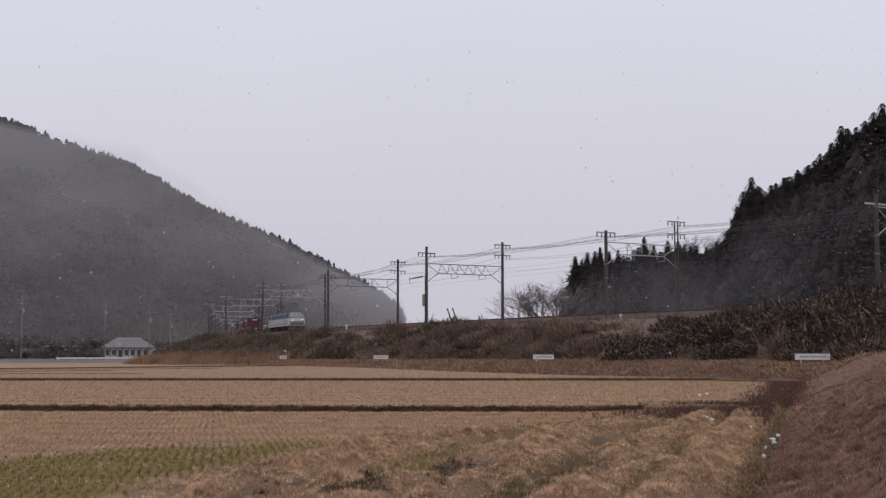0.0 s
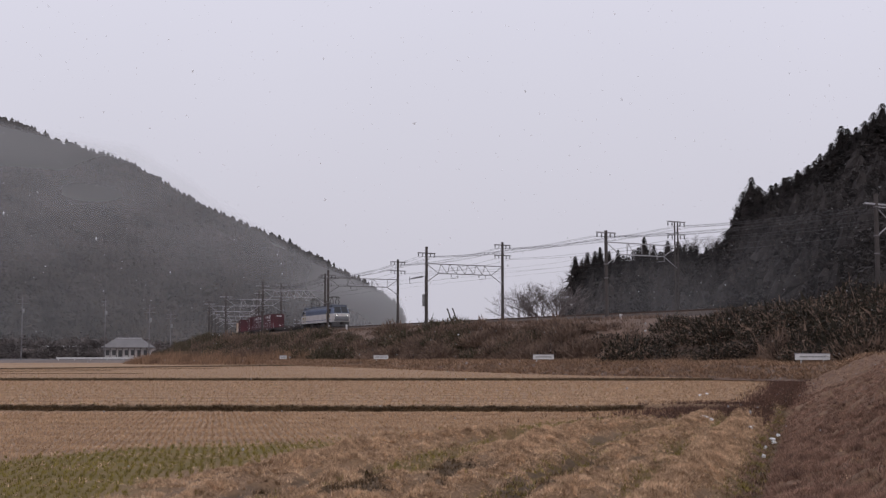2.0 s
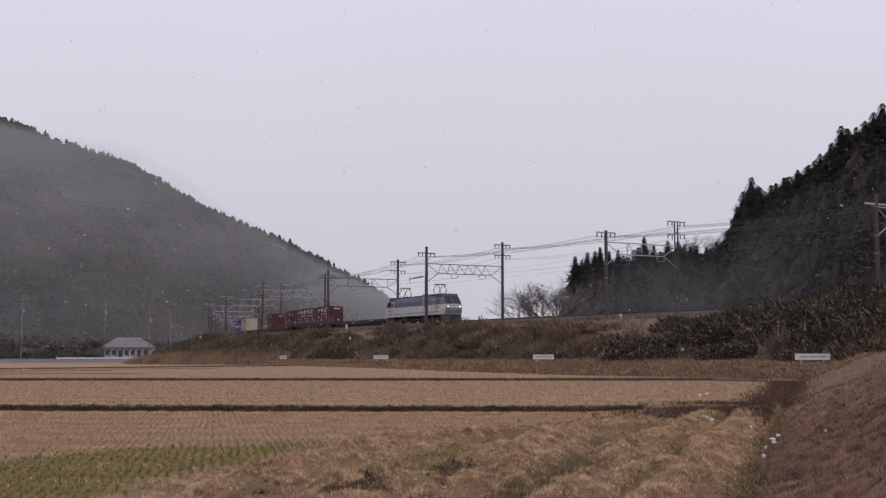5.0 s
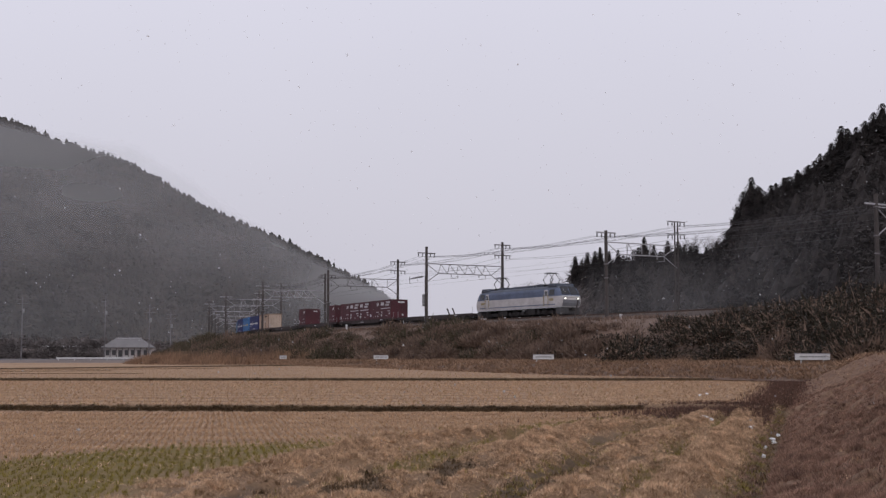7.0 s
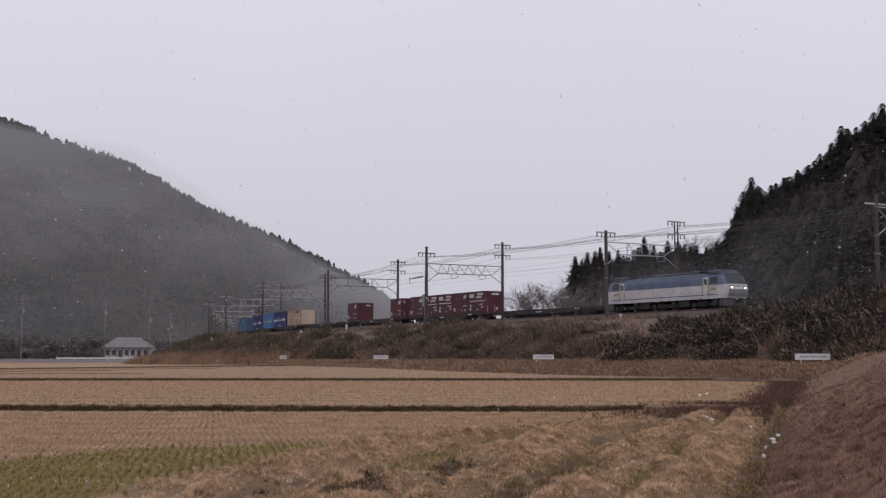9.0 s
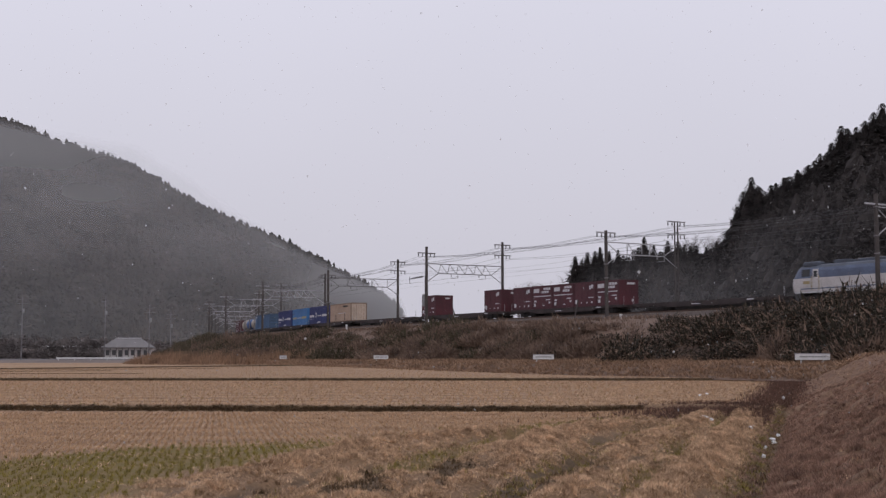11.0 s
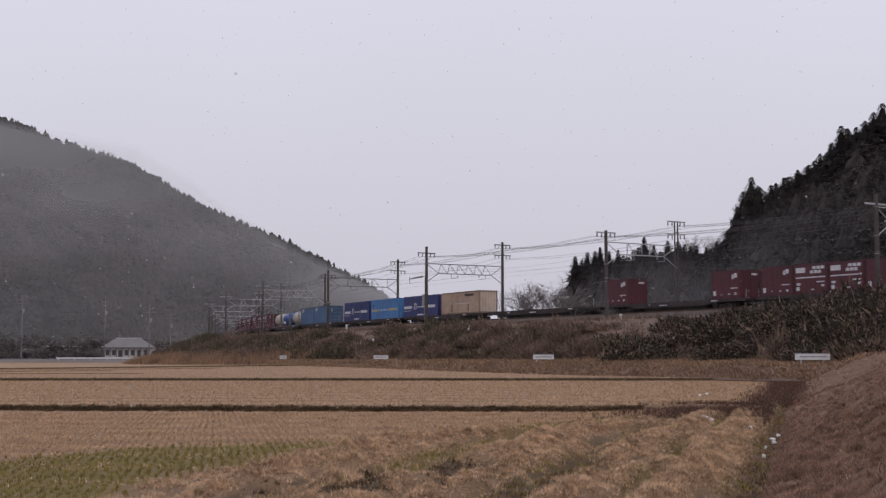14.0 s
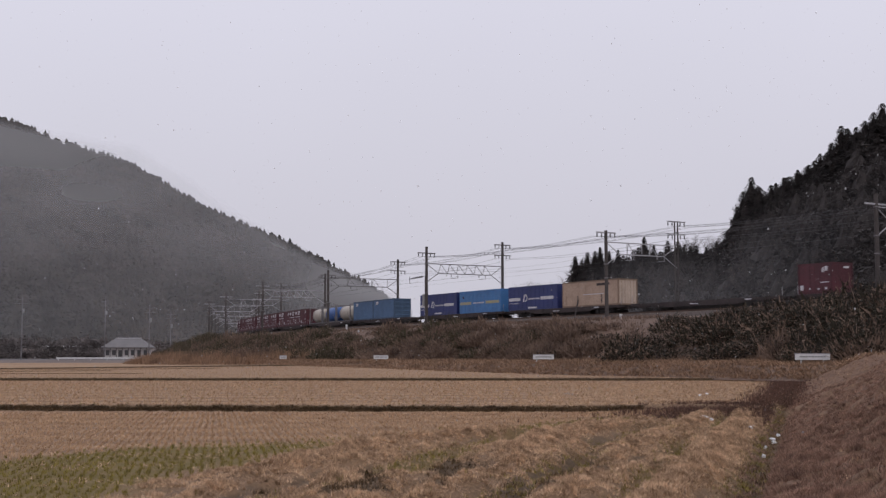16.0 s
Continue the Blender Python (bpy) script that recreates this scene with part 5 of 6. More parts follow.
def loco():
    t = thing("electric_locomotive", "electric locomotive in faded blue above pale grey with lit headlights", "locomotive")
    L, W = 8.72, 1.4
    sill, belt, eaves, crown, cabtop = 1.18, 2.28, 3.12, 3.42, 3.66

    def nose(z):
        return float(np.interp(z, [0.9, 1.2, 1.7, 2.1, 2.35, 3.45, 3.7], [8.35, 8.55, 8.72, 8.62, 8.5, 7.8, 7.4]))

    # side shells as rings along x; the ends are drawn in
    def shell(zs, ys, material, name, top=False, x_in=0.0):
        bm = bmesh.new()
        xs = [-1, -0.985, -0.95, -0.9] + [-0.8 + 0.1 * i for i in range(17)] + [0.9, 0.95, 0.985, 1]
        grid = []
        for a in xs:
            row = []
            for z, y in zip(zs, ys):
                e = nose(z) - x_in
                x = a * e
                q = max(0.0, (abs(x) - (e - 0.9)) / 0.9)
                row.append(bm.verts.new((x, -y * (1 - 0.16 * q ** 2.2), z)))
            grid.append(row)
        for r0, r1 in zip(grid, grid[1:]):
            for k in range(len(zs) - 1):
                bm.faces.new((r0[k], r1[k], r1[k + 1], r0[k + 1]))
        made = bm.faces[:]
        dup = bmesh.ops.duplicate(bm, geom=bm.verts[:] + bm.edges[:] + made)["geom"]
        vs = [g for g in dup if isinstance(g, bmesh.types.BMVert)]
        for v in vs:
            v.co.y *= -1
        bmesh.ops.reverse_faces(bm, faces=[g for g in dup if isinstance(g, bmesh.types.BMFace)])
        # close the ends
        n = len(zs)
        bm.verts.ensure_lookup_table()
        half = len(xs) * n
        for base in (0, (len(xs) - 1) * n):
            for k in range(n - 1):
                f = [bm.verts[base + k], bm.verts[base + k + 1], bm.verts[half + base + k + 1], bm.verts[half + base + k]]
                bm.faces.new(f)
        bmesh.ops.remove_doubles(bm, verts=bm.verts[:], dist=0.0005)
        bmesh.ops.recalc_face_normals(bm, faces=bm.faces[:])
        return part(name, bm, material, t, smooth=False)

    shell([sill, 1.5, 1.9, belt], [W, W, W, W], PALE, "lower_body")
    shell([belt, 2.6, 2.9, eaves], [W, W - 0.005, W - 0.03, W - 0.09], LOCO_BLUE, "upper_body")
    shell([eaves, 3.3, crown, crown + 0.06], [W - 0.09, 1.12, 0.75, 0.001], LOCO_ROOF, "roof", x_in=0.02)
    shell([sill - 0.12, sill], [W - 0.03, W - 0.03], WHITE, "sill")
    for s in (-1, 1):
        part("waist_line", box(bmesh.new(), -7.6, 7.6, s * (W + 0.004), s * (W + 0.012), 1.36, 1.45), LOCO_BLUE, t)
        # raised cab roof
        bm = bmesh.new()
        box(bm, s * 5.9, s * 7.55, -1.2, 1.2, 3.2, cabtop, 0.14)
        part("cab_roof", bm, LOCO_ROOF, t)
        # windscreen in two raked panes with a pale band below
        for y in (-1, 1):
            bm = bmesh.new()
            pts = [(2.42, 0.05), (2.42, 1.13), (3.32, 0.95), (3.32, 0.05)]
            vs = [bm.verts.new((s * (nose(z) + 0.03), y * w, z)) for z, w in pts] + [bm.verts.new((s * (nose(z) - 0.02), y * w, z)) for z, w in pts]
            for f in ((0, 1, 2, 3), (4, 5, 6, 7), (0, 1, 5, 4), (1, 2, 6, 5), (2, 3, 7, 6), (3, 0, 4, 7)):
                bm.faces.new([vs[i] for i in f])
            bmesh.ops.recalc_face_normals(bm, faces=bm.faces[:])
            part("windscreen", bm, GLASS, t)
            # headlight with rim, set in the nose
            hl = part("headlight_rim", rod(bmesh.new(), (s * 8.45, y * 0.82, 2.0), (s * 8.70, y * 0.82, 2.0), 0.17, n=18), LOCO_FACE, t)
            if s > 0:
                part("headlight", rod(bmesh.new(), (8.66, y * 0.82, 2.0), (8.715, y * 0.82, 2.0), 0.085, n=18), LAMP, hl, "glowing white headlight")
            else:
                part("headlight", rod(bmesh.new(), (-8.66, y * 0.82, 2.0), (-8.715, y * 0.82, 2.0), 0.085, n=18), GLASS, hl)
            # cab side window and door with handrails
            part("cab_window", box(bmesh.new(), s * 6.55, s * 7.45, y * (W - 0.06), y * (W + 0.008), 2.42, 3.02, 0.01), GLASS, t)
            door = part("cab_door", box(bmesh.new(), s * 5.65, s * 6.25, y * (W - 0.02), y * (W + 0.012), 1.25, 3.0, 0.01), PALE, t)
            part("door_window", box(bmesh.new(), s * 5.77, s * 6.13, y * W, y * (W + 0.022), 2.35, 2.85), GLASS, door)
            for q in (5.55, 6.35):
                part("handrail", rod(bmesh.new(), (s * q, y * (W + 0.05), 1.3), (s * q, y * (W + 0.05), 2.5), 0.03), YELLOW, t)
            # number panel as a plain bar
            part("number_plate", box(bmesh.new(), s * 6.6, s * 7.3, y * (W + 0.002), y * (W + 0.012), 1.8, 2.05), YELLOW, t)
            # steps
            for z in (0.45, 0.8):
                part("step", box(bmesh.new(), s * 5.7, s * 6.2, y * 1.15, y * 1.38, z, z + 0.05), BLACK, t)
        bm = bmesh.new()
        zs = [1.2, 1.5, 1.85]
        for a, b in zip(zs, zs[1:]):
            f = [bm.verts.new((s * (nose(z) + 0.012), w, z)) for z, w in ((a, -1.12), (a, 1.12), (b, 1.12), (b, -1.12))]
            bm.faces.new(f)
        ex = bmesh.ops.extrude_face_region(bm, geom=bm.faces[:])["geom"]
        for v in ex:
            if isinstance(v, bmesh.types.BMVert):
                v.co.x -= s * 0.05
        part("nose_panel", bm, LOCO_FACE, t)
        part("nose_band", box(bmesh.new(), s * 8.45, s * 8.66, -1.15, 1.15, 2.18, 2.3, 0.02), WHITE, t)
        # skirt, coupler, buffer beam
        bm = bmesh.new()
        box(bm, s * 7.5, s * 8.4, -1.25, 1.25, 0.3, 1.1, 0.12)
        part("skirt", bm, SKIRT, t)
        bm = bmesh.new()
        box(bm, s * 8.3, s * 9.0, -0.14, 0.14, 0.74, 1.0, 0.04)
        box(bm, s * 8.85, s * 9.1, -0.2, 0.2, 0.68, 1.06, 0.05)
        part("coupler", bm, BLACK, t)
    # louvres along the upper side
    for y in (-1, 1):
        for k in range(8):
            x = -4.4 + k * 1.22
            part("louvre", box(bmesh.new(), x - 0.5, x + 0.5, y * (W - 0.03), y * (W + 0.01), 2.5, 2.85, 0.008), LOCO_BLUE, t)
    # roof gear
    for x0, x1, w, h in ((-4.6, -3.2, 0.7, 0.28), (-2.2, 2.4, 0.62, 0.22), (3.1, 4.3, 0.7, 0.3)):
        part("roof_hatch", box(bmesh.new(), x0, x1, -w, w, crown - 0.05, crown + h, 0.05), LOCO_ROOF, t)
    for x in (-3.0, -1.0, 1.0, 2.7):
        bm = bmesh.new()
        insulator(bm, (x, 0.4, crown + 0.3), 0.3)
        part("insulator", bm, PORCELAIN, t)
    part("roof_busbar", rod(bmesh.new(), (-3.2, 0.4, crown + 0.32), (2.9, 0.4, crown + 0.32), 0.03), STEEL, t)
    for x in (-5.0, 5.0):
        pg = part("pantograph", box(bmesh.new(), x - 0.75, x + 0.75, -0.55, 0.55, crown + 0.12, crown + 0.22, 0.02), BLACK, t)
        for y in (-0.5, 0.5):
            for q in (-0.6, 0.6):
                bm = bmesh.new()
                insulator(bm, (x + q, y, crown + 0.14), 0.22)
                part("insulator", bm, PORCELAIN, pg)
            for e in (-1, 1):
                bm = bmesh.new()
                rod(bm, (x + e * 0.35, y, crown + 0.22), (x + e * 0.95, y * 0.9, crown + 0.75), 0.045, n=6)
                rod(bm, (x + e * 0.95, y * 0.9, crown + 0.75), (x + e * 0.12, y * 0.75, 4.98 - 0.12), 0.038, n=6)
                part("pantograph_arm", bm, BLACK, pg)
        bm = bmesh.new()
        for e in (-0.2, 0.2):
            rod(bm, (x + e, -0.62, 4.9), (x + e, 0.62, 4.9), 0.045, n=6)
            rod(bm, (x + e, -0.62, 4.9), (x + e, -0.85, 4.72), 0.03, n=6)
            rod(bm, (x + e, 0.62, 4.9), (x + e, 0.85, 4.72), 0.03, n=6)
        rod(bm, (x - 0.2, 0, 4.9), (x + 0.2, 0, 4.9), 0.03, n=6)
        part("collector_head", bm, BLACK, pg)
    for x in (-5.6, 0, 5.6):
        bogie(t, x, 2.6, 0.56, 1.0)
    for x in (-2.8, 2.8):
        part("underfloor_box", box(bmesh.new(), x - 0.75, x + 0.75, -1.2, 1.2, 0.4, 1.08, 0.05), BLACK, t)
    return t


LOCO_MID = 8.7
locomotive = loco()
MOVERS.append((locomotive, LOCO_MID, 5.6, None))


def wagon_model():
    t = thing("container_wagon", "long low dark-brown flat wagon for containers", "flat wagon", "wagons of the freight train")
    L = 10.0
    bm = bmesh.new()
    box(bm, -L, L, -0.35, 0.35, 0.62, 0.96)
    part("centre_sill", bm, FRAME, t)
    for s in (-1, 1):
        bm = bmesh.new()
        pts = [(-L, 0.98), (L, 0.98), (L, 0.74), (6.2, 0.72), (4.6, 0.5), (-4.6, 0.5), (-6.2, 0.72), (-L, 0.74)]
        a = [bm.verts.new((x, s * 1.2, z)) for x, z in pts]
        b = [bm.verts.new((x, s * 1.1, z)) for x, z in pts]
        bm.faces.new(a)
        bm.faces.new(b[::-1])
        for i in range(len(pts)):
            j = (i + 1) % len(pts)
            bm.faces.new((a[i], b[i], b[j], a[j]))
        bmesh.ops.recalc_face_normals(bm, faces=bm.faces[:])
        part("side_sill", bm, FRAME, t)
        for k in range(11):
            x = -8.5 + 1.7 * k
            part("stake_pocket", box(bmesh.new(), x - 0.08, x + 0.08, s * 1.2, s * 1.25, 0.72, 0.99), FRAME, t)
        part("marking_bar", box(bmesh.new(), -1.5, -0.4, s * 1.201, s * 1.208, 0.66, 0.73), MARK, t)
        part("marking_bar", box(bmesh.new(), 5.6, 6.4, s * 1.201, s * 1.208, 0.80, 0.9), MARK, t)
        part("end_handrail", rod(bmesh.new(), (s * (L - 0.05), -1.1, 0.9), (s * (L - 0.05), -1.1, 1.75), 0.025), PALE_STEEL, t)
        bm = bmesh.new()
        box(bm, s * L, s * (L + 0.4), -0.13, 0.13, 0.74, 1.0, 0.03)
        part("coupler", bm, BLACK, t)
    for k in range(15):
        x = -9.5 + k * 19 / 14
        part("cross_member", box(bmesh.new(), x - 0.08, x + 0.08, -1.1, 1.1, 0.78, 0.96), FRAME, t)
    part("brake_gear", box(bmesh.new(), -4.4, 4.4, -0.7, 0.7, 0.24, 0.62, 0.05), BLACK, t)
    for x in (-7.0, 7.0):
        bogie(t, x, 1.9, 0.42, 0.85)
    return t


def sidebar(parent, x0, x1, z0, z1, y, material=None, name="marking_bar"):
    for s in (-1, 1):
        part(name, box(bmesh.new(), s * x0, s * x1, -s * y, -s * (y + 0.008), z0, z1), material or MARK, parent)


def container(length, height, skin, frame_mat, name, label, ribs=0, doors=0, end_skin=None):
    t = thing(name, label, "container", "containers on the freight train")
    h, w = length / 2, 1.225
    bm = bmesh.new()
    box(bm, -h + 0.06, h - 0.06, -w + 0.04, w - 0.04, 0.1, height - 0.06)
    part("body", bm, skin, t)
    if ribs:
        k = -h + 0.25
        while k < h - 0.25:
            for s in (-1, 1):
                part("side_rib", box(bmesh.new(), k - ribs / 4, k + ribs / 4, s * (w - 0.045), s * (w - 0.01), 0.22, height - 0.18), skin, t)
            k += ribs
    for x in (-1, 1):
        for y in (-1, 1):
            part("corner_post", box(bmesh.new(), x * h, x * (h - 0.13), y * w, y * (w - 0.13), 0, height, 0.012), frame_mat, t)
        for z in (0.0, height - 0.14):
            part("end_rail", box(bmesh.new(), x * h, x * (h - 0.1), -w + 0.13, w - 0.13, z, z + 0.14), frame_mat, t)
            part("side_rail", box(bmesh.new(), -h + 0.13, h - 0.13, x * w, x * (w - 0.1), z, z + 0.14), frame_mat, t)
    part("roof", box(bmesh.new(), -h + 0.08, h - 0.08, -w + 0.08, w - 0.08, height - 0.058, height - 0.02), frame_mat, t)
    for s in (-1, 1):
        for k in range(doors):
            x0 = -h + 0.16 + (length - 0.32) * k / doors
            x1 = -h + 0.16 + (length - 0.32) * (k + 1) / doors
            d = part("door", box(bmesh.new(), x0 + 0.02, x1 - 0.02, s * (w - 0.038), s * (w - 0.012), 0.16, height - 0.16, 0.008), skin, t)
            for q in (0.3, 0.7):
                xx = x0 + (x1 - x0) * q
                part("lock_rod", rod(bmesh.new(), (xx, s * (w - 0.005), 0.15), (xx, s * (w - 0.005), height - 0.15), 0.018, n=6), frame_mat, d)
        # doors at the ends
        for y in (-1, 1):
            d = part("end_door", box(bmesh.new(), s * (h - 0.058), s * (h - 0.03), y * 0.02, y * (w - 0.15), 0.16, height - 0.16, 0.008), end_skin or skin, t)
            for q in (0.35, 0.75):
                part("lock_rod", rod(bmesh.new(), (s * (h - 0.02), y * q, 0.15), (s * (h - 0.02), y * q, height - 0.15), 0.018, n=6), frame_mat, d)
    return t


def red_with_panel():
    t = container(3.715, 2.5, RED, RED_FRAME, "freight_container", "dull maroon freight container with white panel and stripe", doors=2)
    y = 1.232
    sidebar(t, -1.6, -0.55, 1.78, 2.2, y, name="white_panel")
    for k in range(3):
        sidebar(t, 0.25 + 0.45 * k, 0.62 + 0.45 * k, 2.02, 2.27, y, name="lettering_bar")
        sidebar(t, 0.0 + 0.42 * k, 0.34 + 0.42 * k, 1.68, 1.93, y, name="lettering_bar")
    sidebar(t, -1.6, 1.6, 1.32, 1.42, y, name="white_stripe")
    for x0, x1, z0, z1 in ((-1.55, -1.2, 0.3, 0.62), (-1.5, -1.1, 0.75, 0.95), (0.7, 1.5, 0.92, 1.02), (1.2, 1.5, 0.55, 0.75), (0.1, 0.4, 0.3, 0.42)):
        sidebar(t, x0, x1, z0, z1, y)
    for s in (-1, 1):
        part("end_mark", box(bmesh.new(), s * 1.862, s * 1.868, -0.2, 0.75, 2.05, 2.25), MARK, t)
        part("end_mark", box(bmesh.new(), s * 1.862, s * 1.868, 0.35, 0.6, 0.35, 0.6), MARK, t)
    return t


def red_with_emblem():
    t = container(3.715, 2.5, RED, RED_FRAME, "freight_container", "plain maroon freight container with a small white emblem", doors=2)
    y = 1.232
    for x0, x1, z0, z1 in ((0.78, 1.02, 1.72, 2.1), (1.08, 1.42, 1.82, 2.2)):
        sidebar(t, x0, x1, z0, z1, y, name="emblem_block")
    for x0, x1, z0, z1 in ((-1.6, -1.25, 0.3, 0.72), (0.6, 1.5, 0.86, 0.94), (0.3, 0.5, 0.32, 0.45), (1.1, 1.3, 0.3, 0.5), (-0.6, -0.5, 0.35, 0.45)):
        sidebar(t, x0, x1, z0, z1, y)
    for s in (-1, 1):
        part("end_mark", box(bmesh.new(), s * 1.862, s * 1.868, 0.1, 0.75, 2.05, 2.22), MARK, t)
    return t


def tan_box():
    t = container(9.4, 2.62, TAN, TAN_EDGE, "tan_container", "long weathered tan container with ribbed panels", ribs=1.15, end_skin=TAN_END)
    for k in range(-4, 5, 2):
        for s in (-1, 1):
            part("side_batten", box(bmesh.new(), k * 1.0 - 0.06, k * 1.0 + 0.06, s * 1.2, s * 1.24, 0.25, 1.15), DIM_TIMBER if k in (-2, 2) else TAN, t)
    sidebar(t, -1.0, 2.4, 1.18, 1.26, 1.232)
    sidebar(t, 1.2, 3.3, 2.05, 2.3, 1.228, FRAME, "faded_lettering")
    return t


def navy_box():
    t = container(9.4, 2.6, NAVY, NAVY, "navy_container", "long deep blue container with white stripe and lettering", ribs=0.8)
    y = 1.232
    sidebar(t, -4.5, -2.3, 1.02, 1.36, y, name="white_stripe")
    sidebar(t, 1.6, 4.0, 1.02, 1.36, y, name="white_stripe")
    for s in (-1, 1):
        d = part("emblem", box(bmesh.new(), -0.1, 0.1, -0.004, 0.004, -0.42, 0.42), MARK, t)
        d.matrix_basis = Matrix.Translation((s * -1.55, -s * (y + 0.004), 1.3)) @ Matrix.Rotation(s * 0.35, 4, "Y")
        bm = bmesh.new()
        for k in range(9):
            a0, a1 = -1.4 + 2.8 * k / 9, -1.4 + 2.8 * (k + 1) / 9
            vs = [bm.verts.new((s * (-1.45 + 0.55 * math.cos(a) * r), -s * (y + 0.006), 1.3 + 0.45 * math.sin(a) * r)) for a, r in ((a0, 1), (a1, 1), (a1, 0.72), (a0, 0.72))]
            bm.faces.new(vs)
        ex = bmesh.ops.extrude_face_region(bm, geom=bm.faces[:])["geom"]
        for v in ex:
            if isinstance(v, bmesh.types.BMVert):
                v.co.y += s * 0.006
        part("emblem_bow", bm, MARK, t)
    for k in range(7):
        sidebar(t, -0.65 + 0.3 * k, -0.42 + 0.3 * k, 1.1, 1.26, y, name="lettering_bar")
    sidebar(t, -4.5, -2.6, 0.72, 0.78, y)
    sidebar(t, -0.8, 0.9, 0.12, 0.3, y)
    return t


def sky_box():
    t = container(9.4, 2.6, SKYBLUE, SKYBLUE, "bright_blue_container", "long bright blue container with worn yellow-white stripes", ribs=0.9)
    sidebar(t, -4.5, -1.9, 1.0, 1.32, 1.232, MARK_YELLOW, "stripe")
    sidebar(t, 1.4, 4.4, 1.0, 1.32, 1.232, MARK_YELLOW, "stripe")
    for k in range(6):
        sidebar(t, -1.4 + 0.42 * k, -1.1 + 0.42 * k, 1.08, 1.24, 1.232, name="lettering_bar")
    sidebar(t, -3.9, -3.6, 1.75, 2.0, 1.232, FRAME)
    return t


def steel_box():
    t = container(7.1, 2.6, STEELBLUE, STEELBLUE_END, "steel_blue_container", "ribbed steel-blue freight container with white mark", ribs=0.45, end_skin=STEELBLUE_END)
    for e in (-1, 1):
        for k in range(4):
            part("end_rib", box(bmesh.new(), e * 3.5, e * 3.56, -1.05, 1.05, 0.45 + 0.55 * k, 0.53 + 0.55 * k), STEELBLUE, t)
    sidebar(t, -2.6, -1.9, 1.95, 2.05, 1.232)
    sidebar(t, -2.5, -1.75, 2.1, 2.35, 1.232)
    return t


def tank(skin, name, label):
    t = thing(name, label, "tank container", "containers on the freight train")
    bm = bmesh.new()
    prof = [(-2.55, 0.0), (-2.52, 0.45), (-2.35, 0.8), (-2.0, 1.05), (2.0, 1.05), (2.35, 0.8), (2.52, 0.45), (2.55, 0.0)]
    n = 22
    rings = [[bm.verts.new((x, r * math.cos(6.2832 * k / n), 1.25 + r * math.sin(6.2832 * k / n))) for k in range(n)] for x, r in prof[1:-1]]
    for a, b in zip(rings, rings[1:]):
        for k in range(n):
            bm.faces.new((a[k], b[k], b[(k + 1) % n], a[(k + 1) % n]))
    bm.faces.new(rings[0])
    bm.faces.new(rings[-1])
    bmesh.ops.recalc_face_normals(bm, faces=bm.faces[:])
    part("tank", bm, skin, t, smooth=True)
    for x in (-3.0, 3.0):
        f = part("end_frame", box(bmesh.new(), x - 0.06, x + 0.06, -1.2, 1.2, 0.0, 0.14), STEEL, t)
        for y in (-1.15, 1.15):
            part("frame_post", box(bmesh.new(), x - 0.06, x + 0.06, y - 0.07, y + 0.07, 0.14, 2.5), STEEL, f)
            part("frame_brace", rod(bmesh.new(), (x, y, 0.2), (x * 0.62, y * 0.8, 0.75), 0.06), STEEL, f)
        part("frame_top", box(bmesh.new(), x - 0.06, x + 0.06, -1.08, 1.08, 2.38, 2.5), STEEL, f)
    for y in (-1.15, 1.15):
        part("base_rail", box(bmesh.new(), -2.94, 2.94, y - 0.06, y + 0.06, 0, 0.14), STEEL, t)
    part("manhole", rod(bmesh.new(), (0, 0, 2.25), (0, 0, 2.42), 0.3, n=14), STEEL, t)
    part("walkway", box(bmesh.new(), -1.6, 1.6, 0.35, 0.75, 2.32, 2.36), STEEL, t)
    for x in (-1.6, 1.6):
        part("tank_band", rod(bmesh.new(), (x - 0.05, 0, 1.25), (x + 0.05, 0, 1.25), 1.062, n=22), STEEL, t)
    return t


WAGON_FRONTS = [-1.0, -22.4, -43.8, -65.5, -87.05, -108.3, -130.9, -151.9, -172.8, -193.7, -214.6, -235.5]
DECK = 0.99
FLOOR_WAGON = wagon_model()
R1, R2 = red_with_panel(), red_with_emblem()
N1, S1, B1, T1 = navy_box(), sky_box(), steel_box(), tan_box()
K1, K2 = tank(TANK_PALE, "cream_tank", "cream tank container in a pale steel frame"), tank(TANK_BLUE, "blue_tank", "bright blue tank container in a pale steel frame")
MODELS = {"A": (R1, 3.715), "B": (R2, 3.715), "N": (N1, 9.4), "S": (S1, 9.4), "L": (B1, 7.1), "T": (T1, 9.4), "C": (K1, 6.06), "U": (K2, 6.06)}
# loads: wagon, then (model, front of the load along the train)
LOADS = {1: [("A", -23.0), ("B", -26.8), ("A", -30.6), ("A", -34.4), ("B", -38.2)], 2: [("B", -44.4), ("B", -59.9)], 4: [("T", -87.4), ("N", -97.75)], 5: [("S", -108.8), ("N", -118.9)],
         6: [("L", -136.3), ("L", -143.5)], 7: [("C", -152.1), ("U", -158.7), ("C", -165.3)], 8: [("B", -173.3), ("A", -177.1), ("A", -180.9), ("B", -184.7), ("A", -188.5)],
         9: [("A", -194.2), ("B", -198.0), ("A", -201.8), ("B", -205.6), ("A", -209.4)], 10: [("B", -215.1), ("A", -218.9), ("A", -222.7), ("B", -226.5), ("B", -230.3)], 11: [("A", -236.0), ("B", -239.8), ("A", -243.6)]}
used = set()


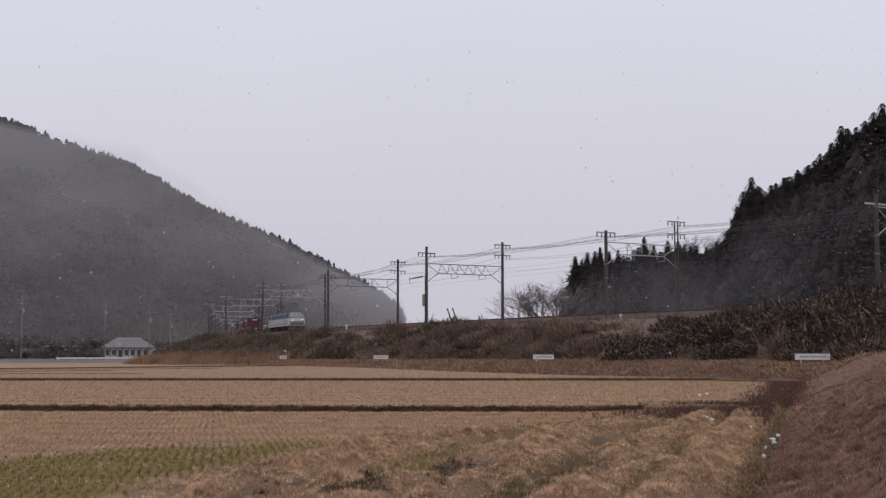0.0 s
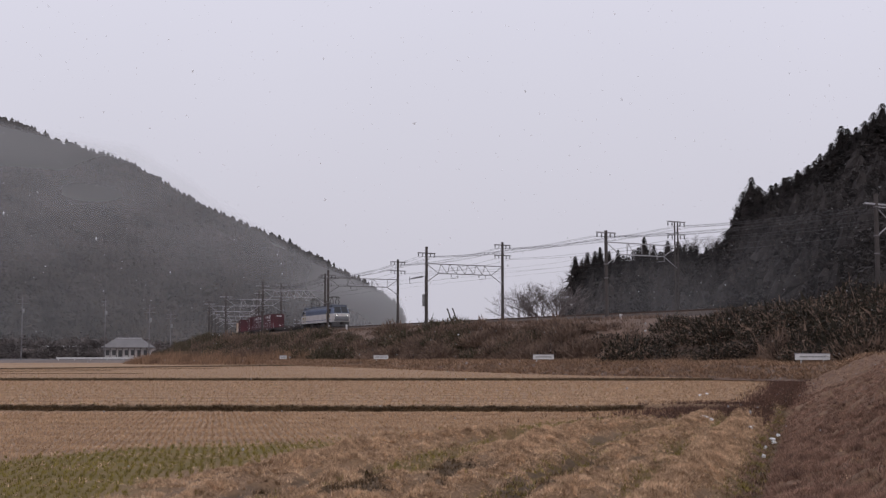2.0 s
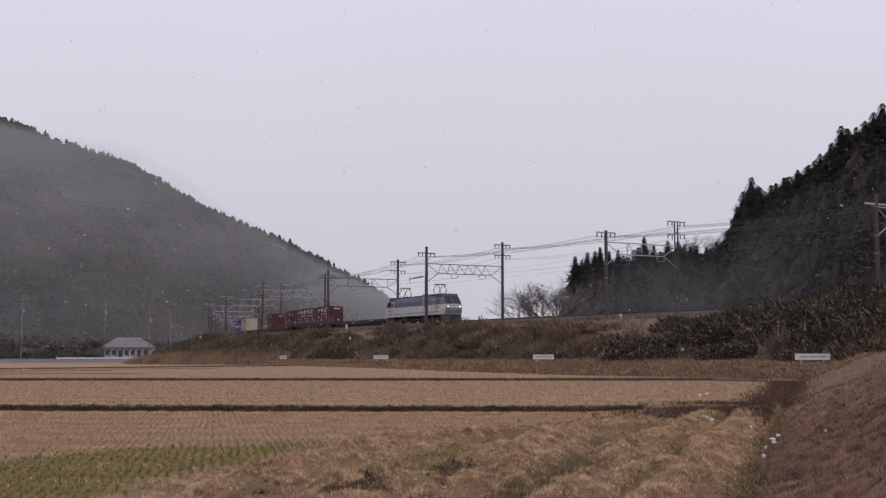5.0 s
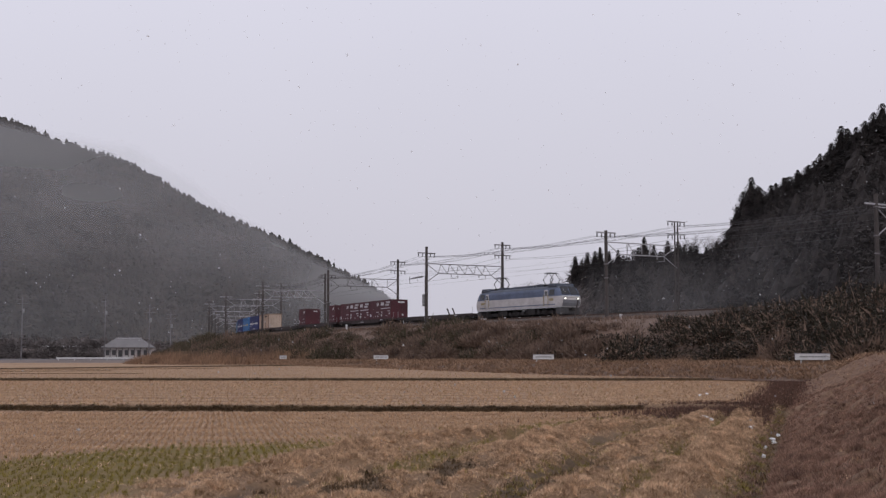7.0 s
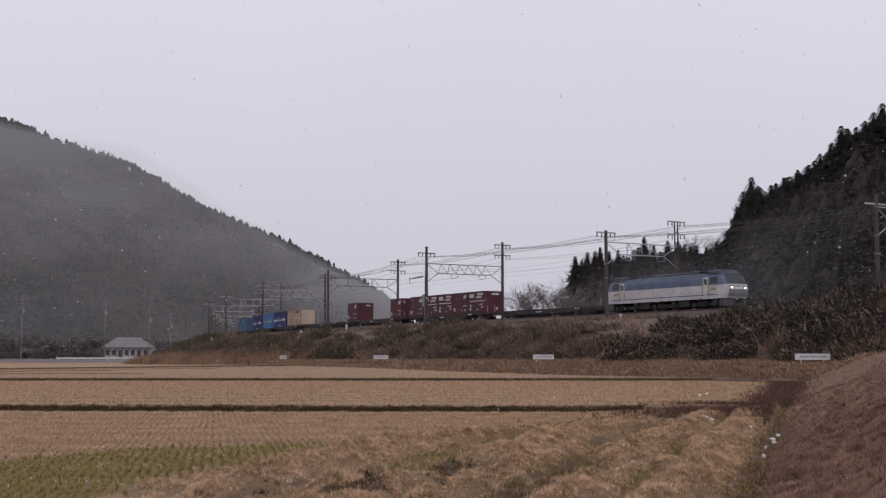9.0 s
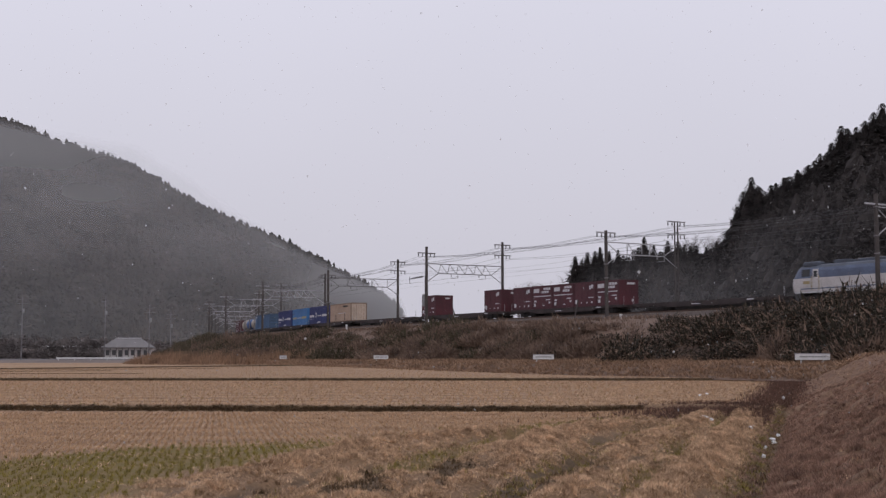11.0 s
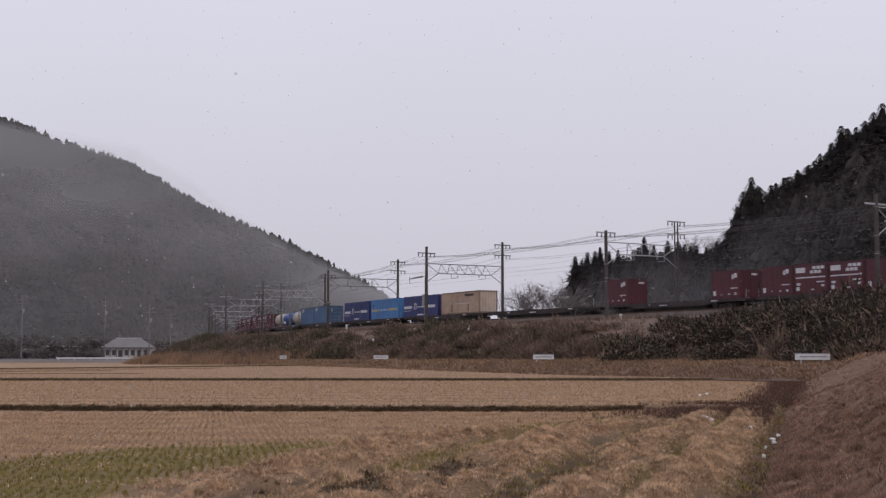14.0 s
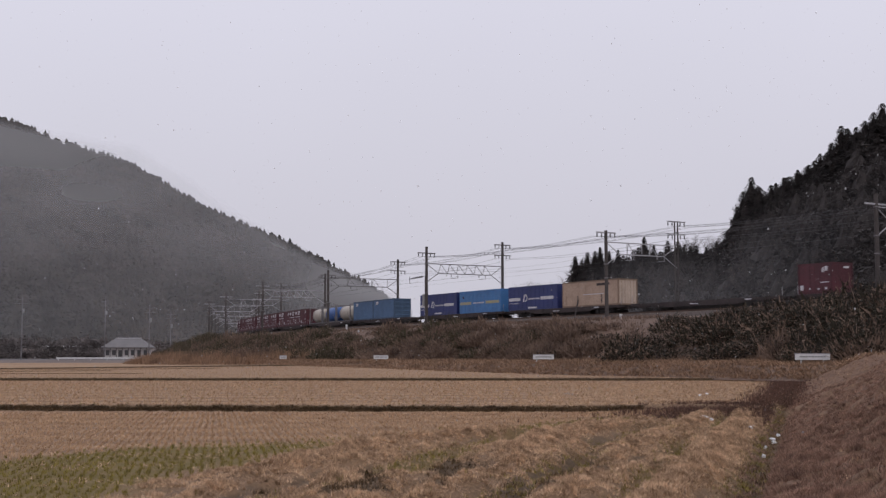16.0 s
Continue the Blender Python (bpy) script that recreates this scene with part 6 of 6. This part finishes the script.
def take(model):
    if model.name in used:
        return copy_thing(model, Matrix())
    used.add(model.name)
    return model


for w, front in enumerate(WAGON_FRONTS):
    mid = front - 10.0
    MOVERS.append((take(FLOOR_WAGON), mid, 7.0, None))
    for key, f in LOADS.get(w, ()):
        model, length = MODELS[key]
        MOVERS.append((take(model), mid, 7.0, Matrix.Translation((f - length / 2 - mid, 0, DECK))))


# ---- falling snow ----
def snowfall(seed, n, size):
    rng = np.random.RandomState(seed)
    V0 = np.array([(1, 0, 0), (0, 1, 0), (-1, 0, 0), (0, -1, 0), (0, 0, 1), (0, 0, -1)], float)
    F0 = np.array([(0, 1, 4), (1, 2, 4), (2, 3, 4), (3, 0, 4), (1, 0, 5), (2, 1, 5), (3, 2, 5), (0, 3, 5)])
    y = 14 + 42 * rng.uniform(0, 1, n) ** 0.7
    c = np.c_[rng.uniform(-1, 1, n) * (0.42 * y + 6), y, rng.uniform(0, 42, n)]
    r = size * rng.uniform(0.5, 1.3, n)
    V = (V0[None] * (r[:, None, None] * rng.uniform(0.35, 1.3, (n, 1, 3))) + c[:, None]).reshape(-1, 3)
    F = (F0[None] + (np.arange(n) * len(V0))[:, None, None]).reshape(-1, 3)
    return heap("snowfall", V, F, FLAKE, "sparse white snowflakes falling through the air", "snow")


FLAKES = [(snowfall(71, 4200, 0.013), 0.5, 1.35), (snowfall(72, 3600, 0.017), -0.2, 1.1), (snowfall(73, 2200, 0.023), 0.8, 1.6)]


def motions():
    for ob, middle, half, local in MOVERS:
        rows = []
        for i in range(33):
            t = i * 0.5
            s = run(t) + middle
            a, _ = along(s - half)
            b, _ = along(s + half)
            c = (a + b) / 2
            m = pose(c.x, c.y, RAIL_Z, 0, 0, math.degrees(math.atan2(b.y - a.y, b.x - a.x)))
            rows.append((t, m @ local if local else m))
        walk(ob, rows)
    for ob, drift, fall in FLAKES:
        walk(ob, [(t, pose(drift * t - 4 * drift + 0.25 * math.sin(t * 1.3 + fall), 0, -fall * t)) for t in range(17)])


motions()
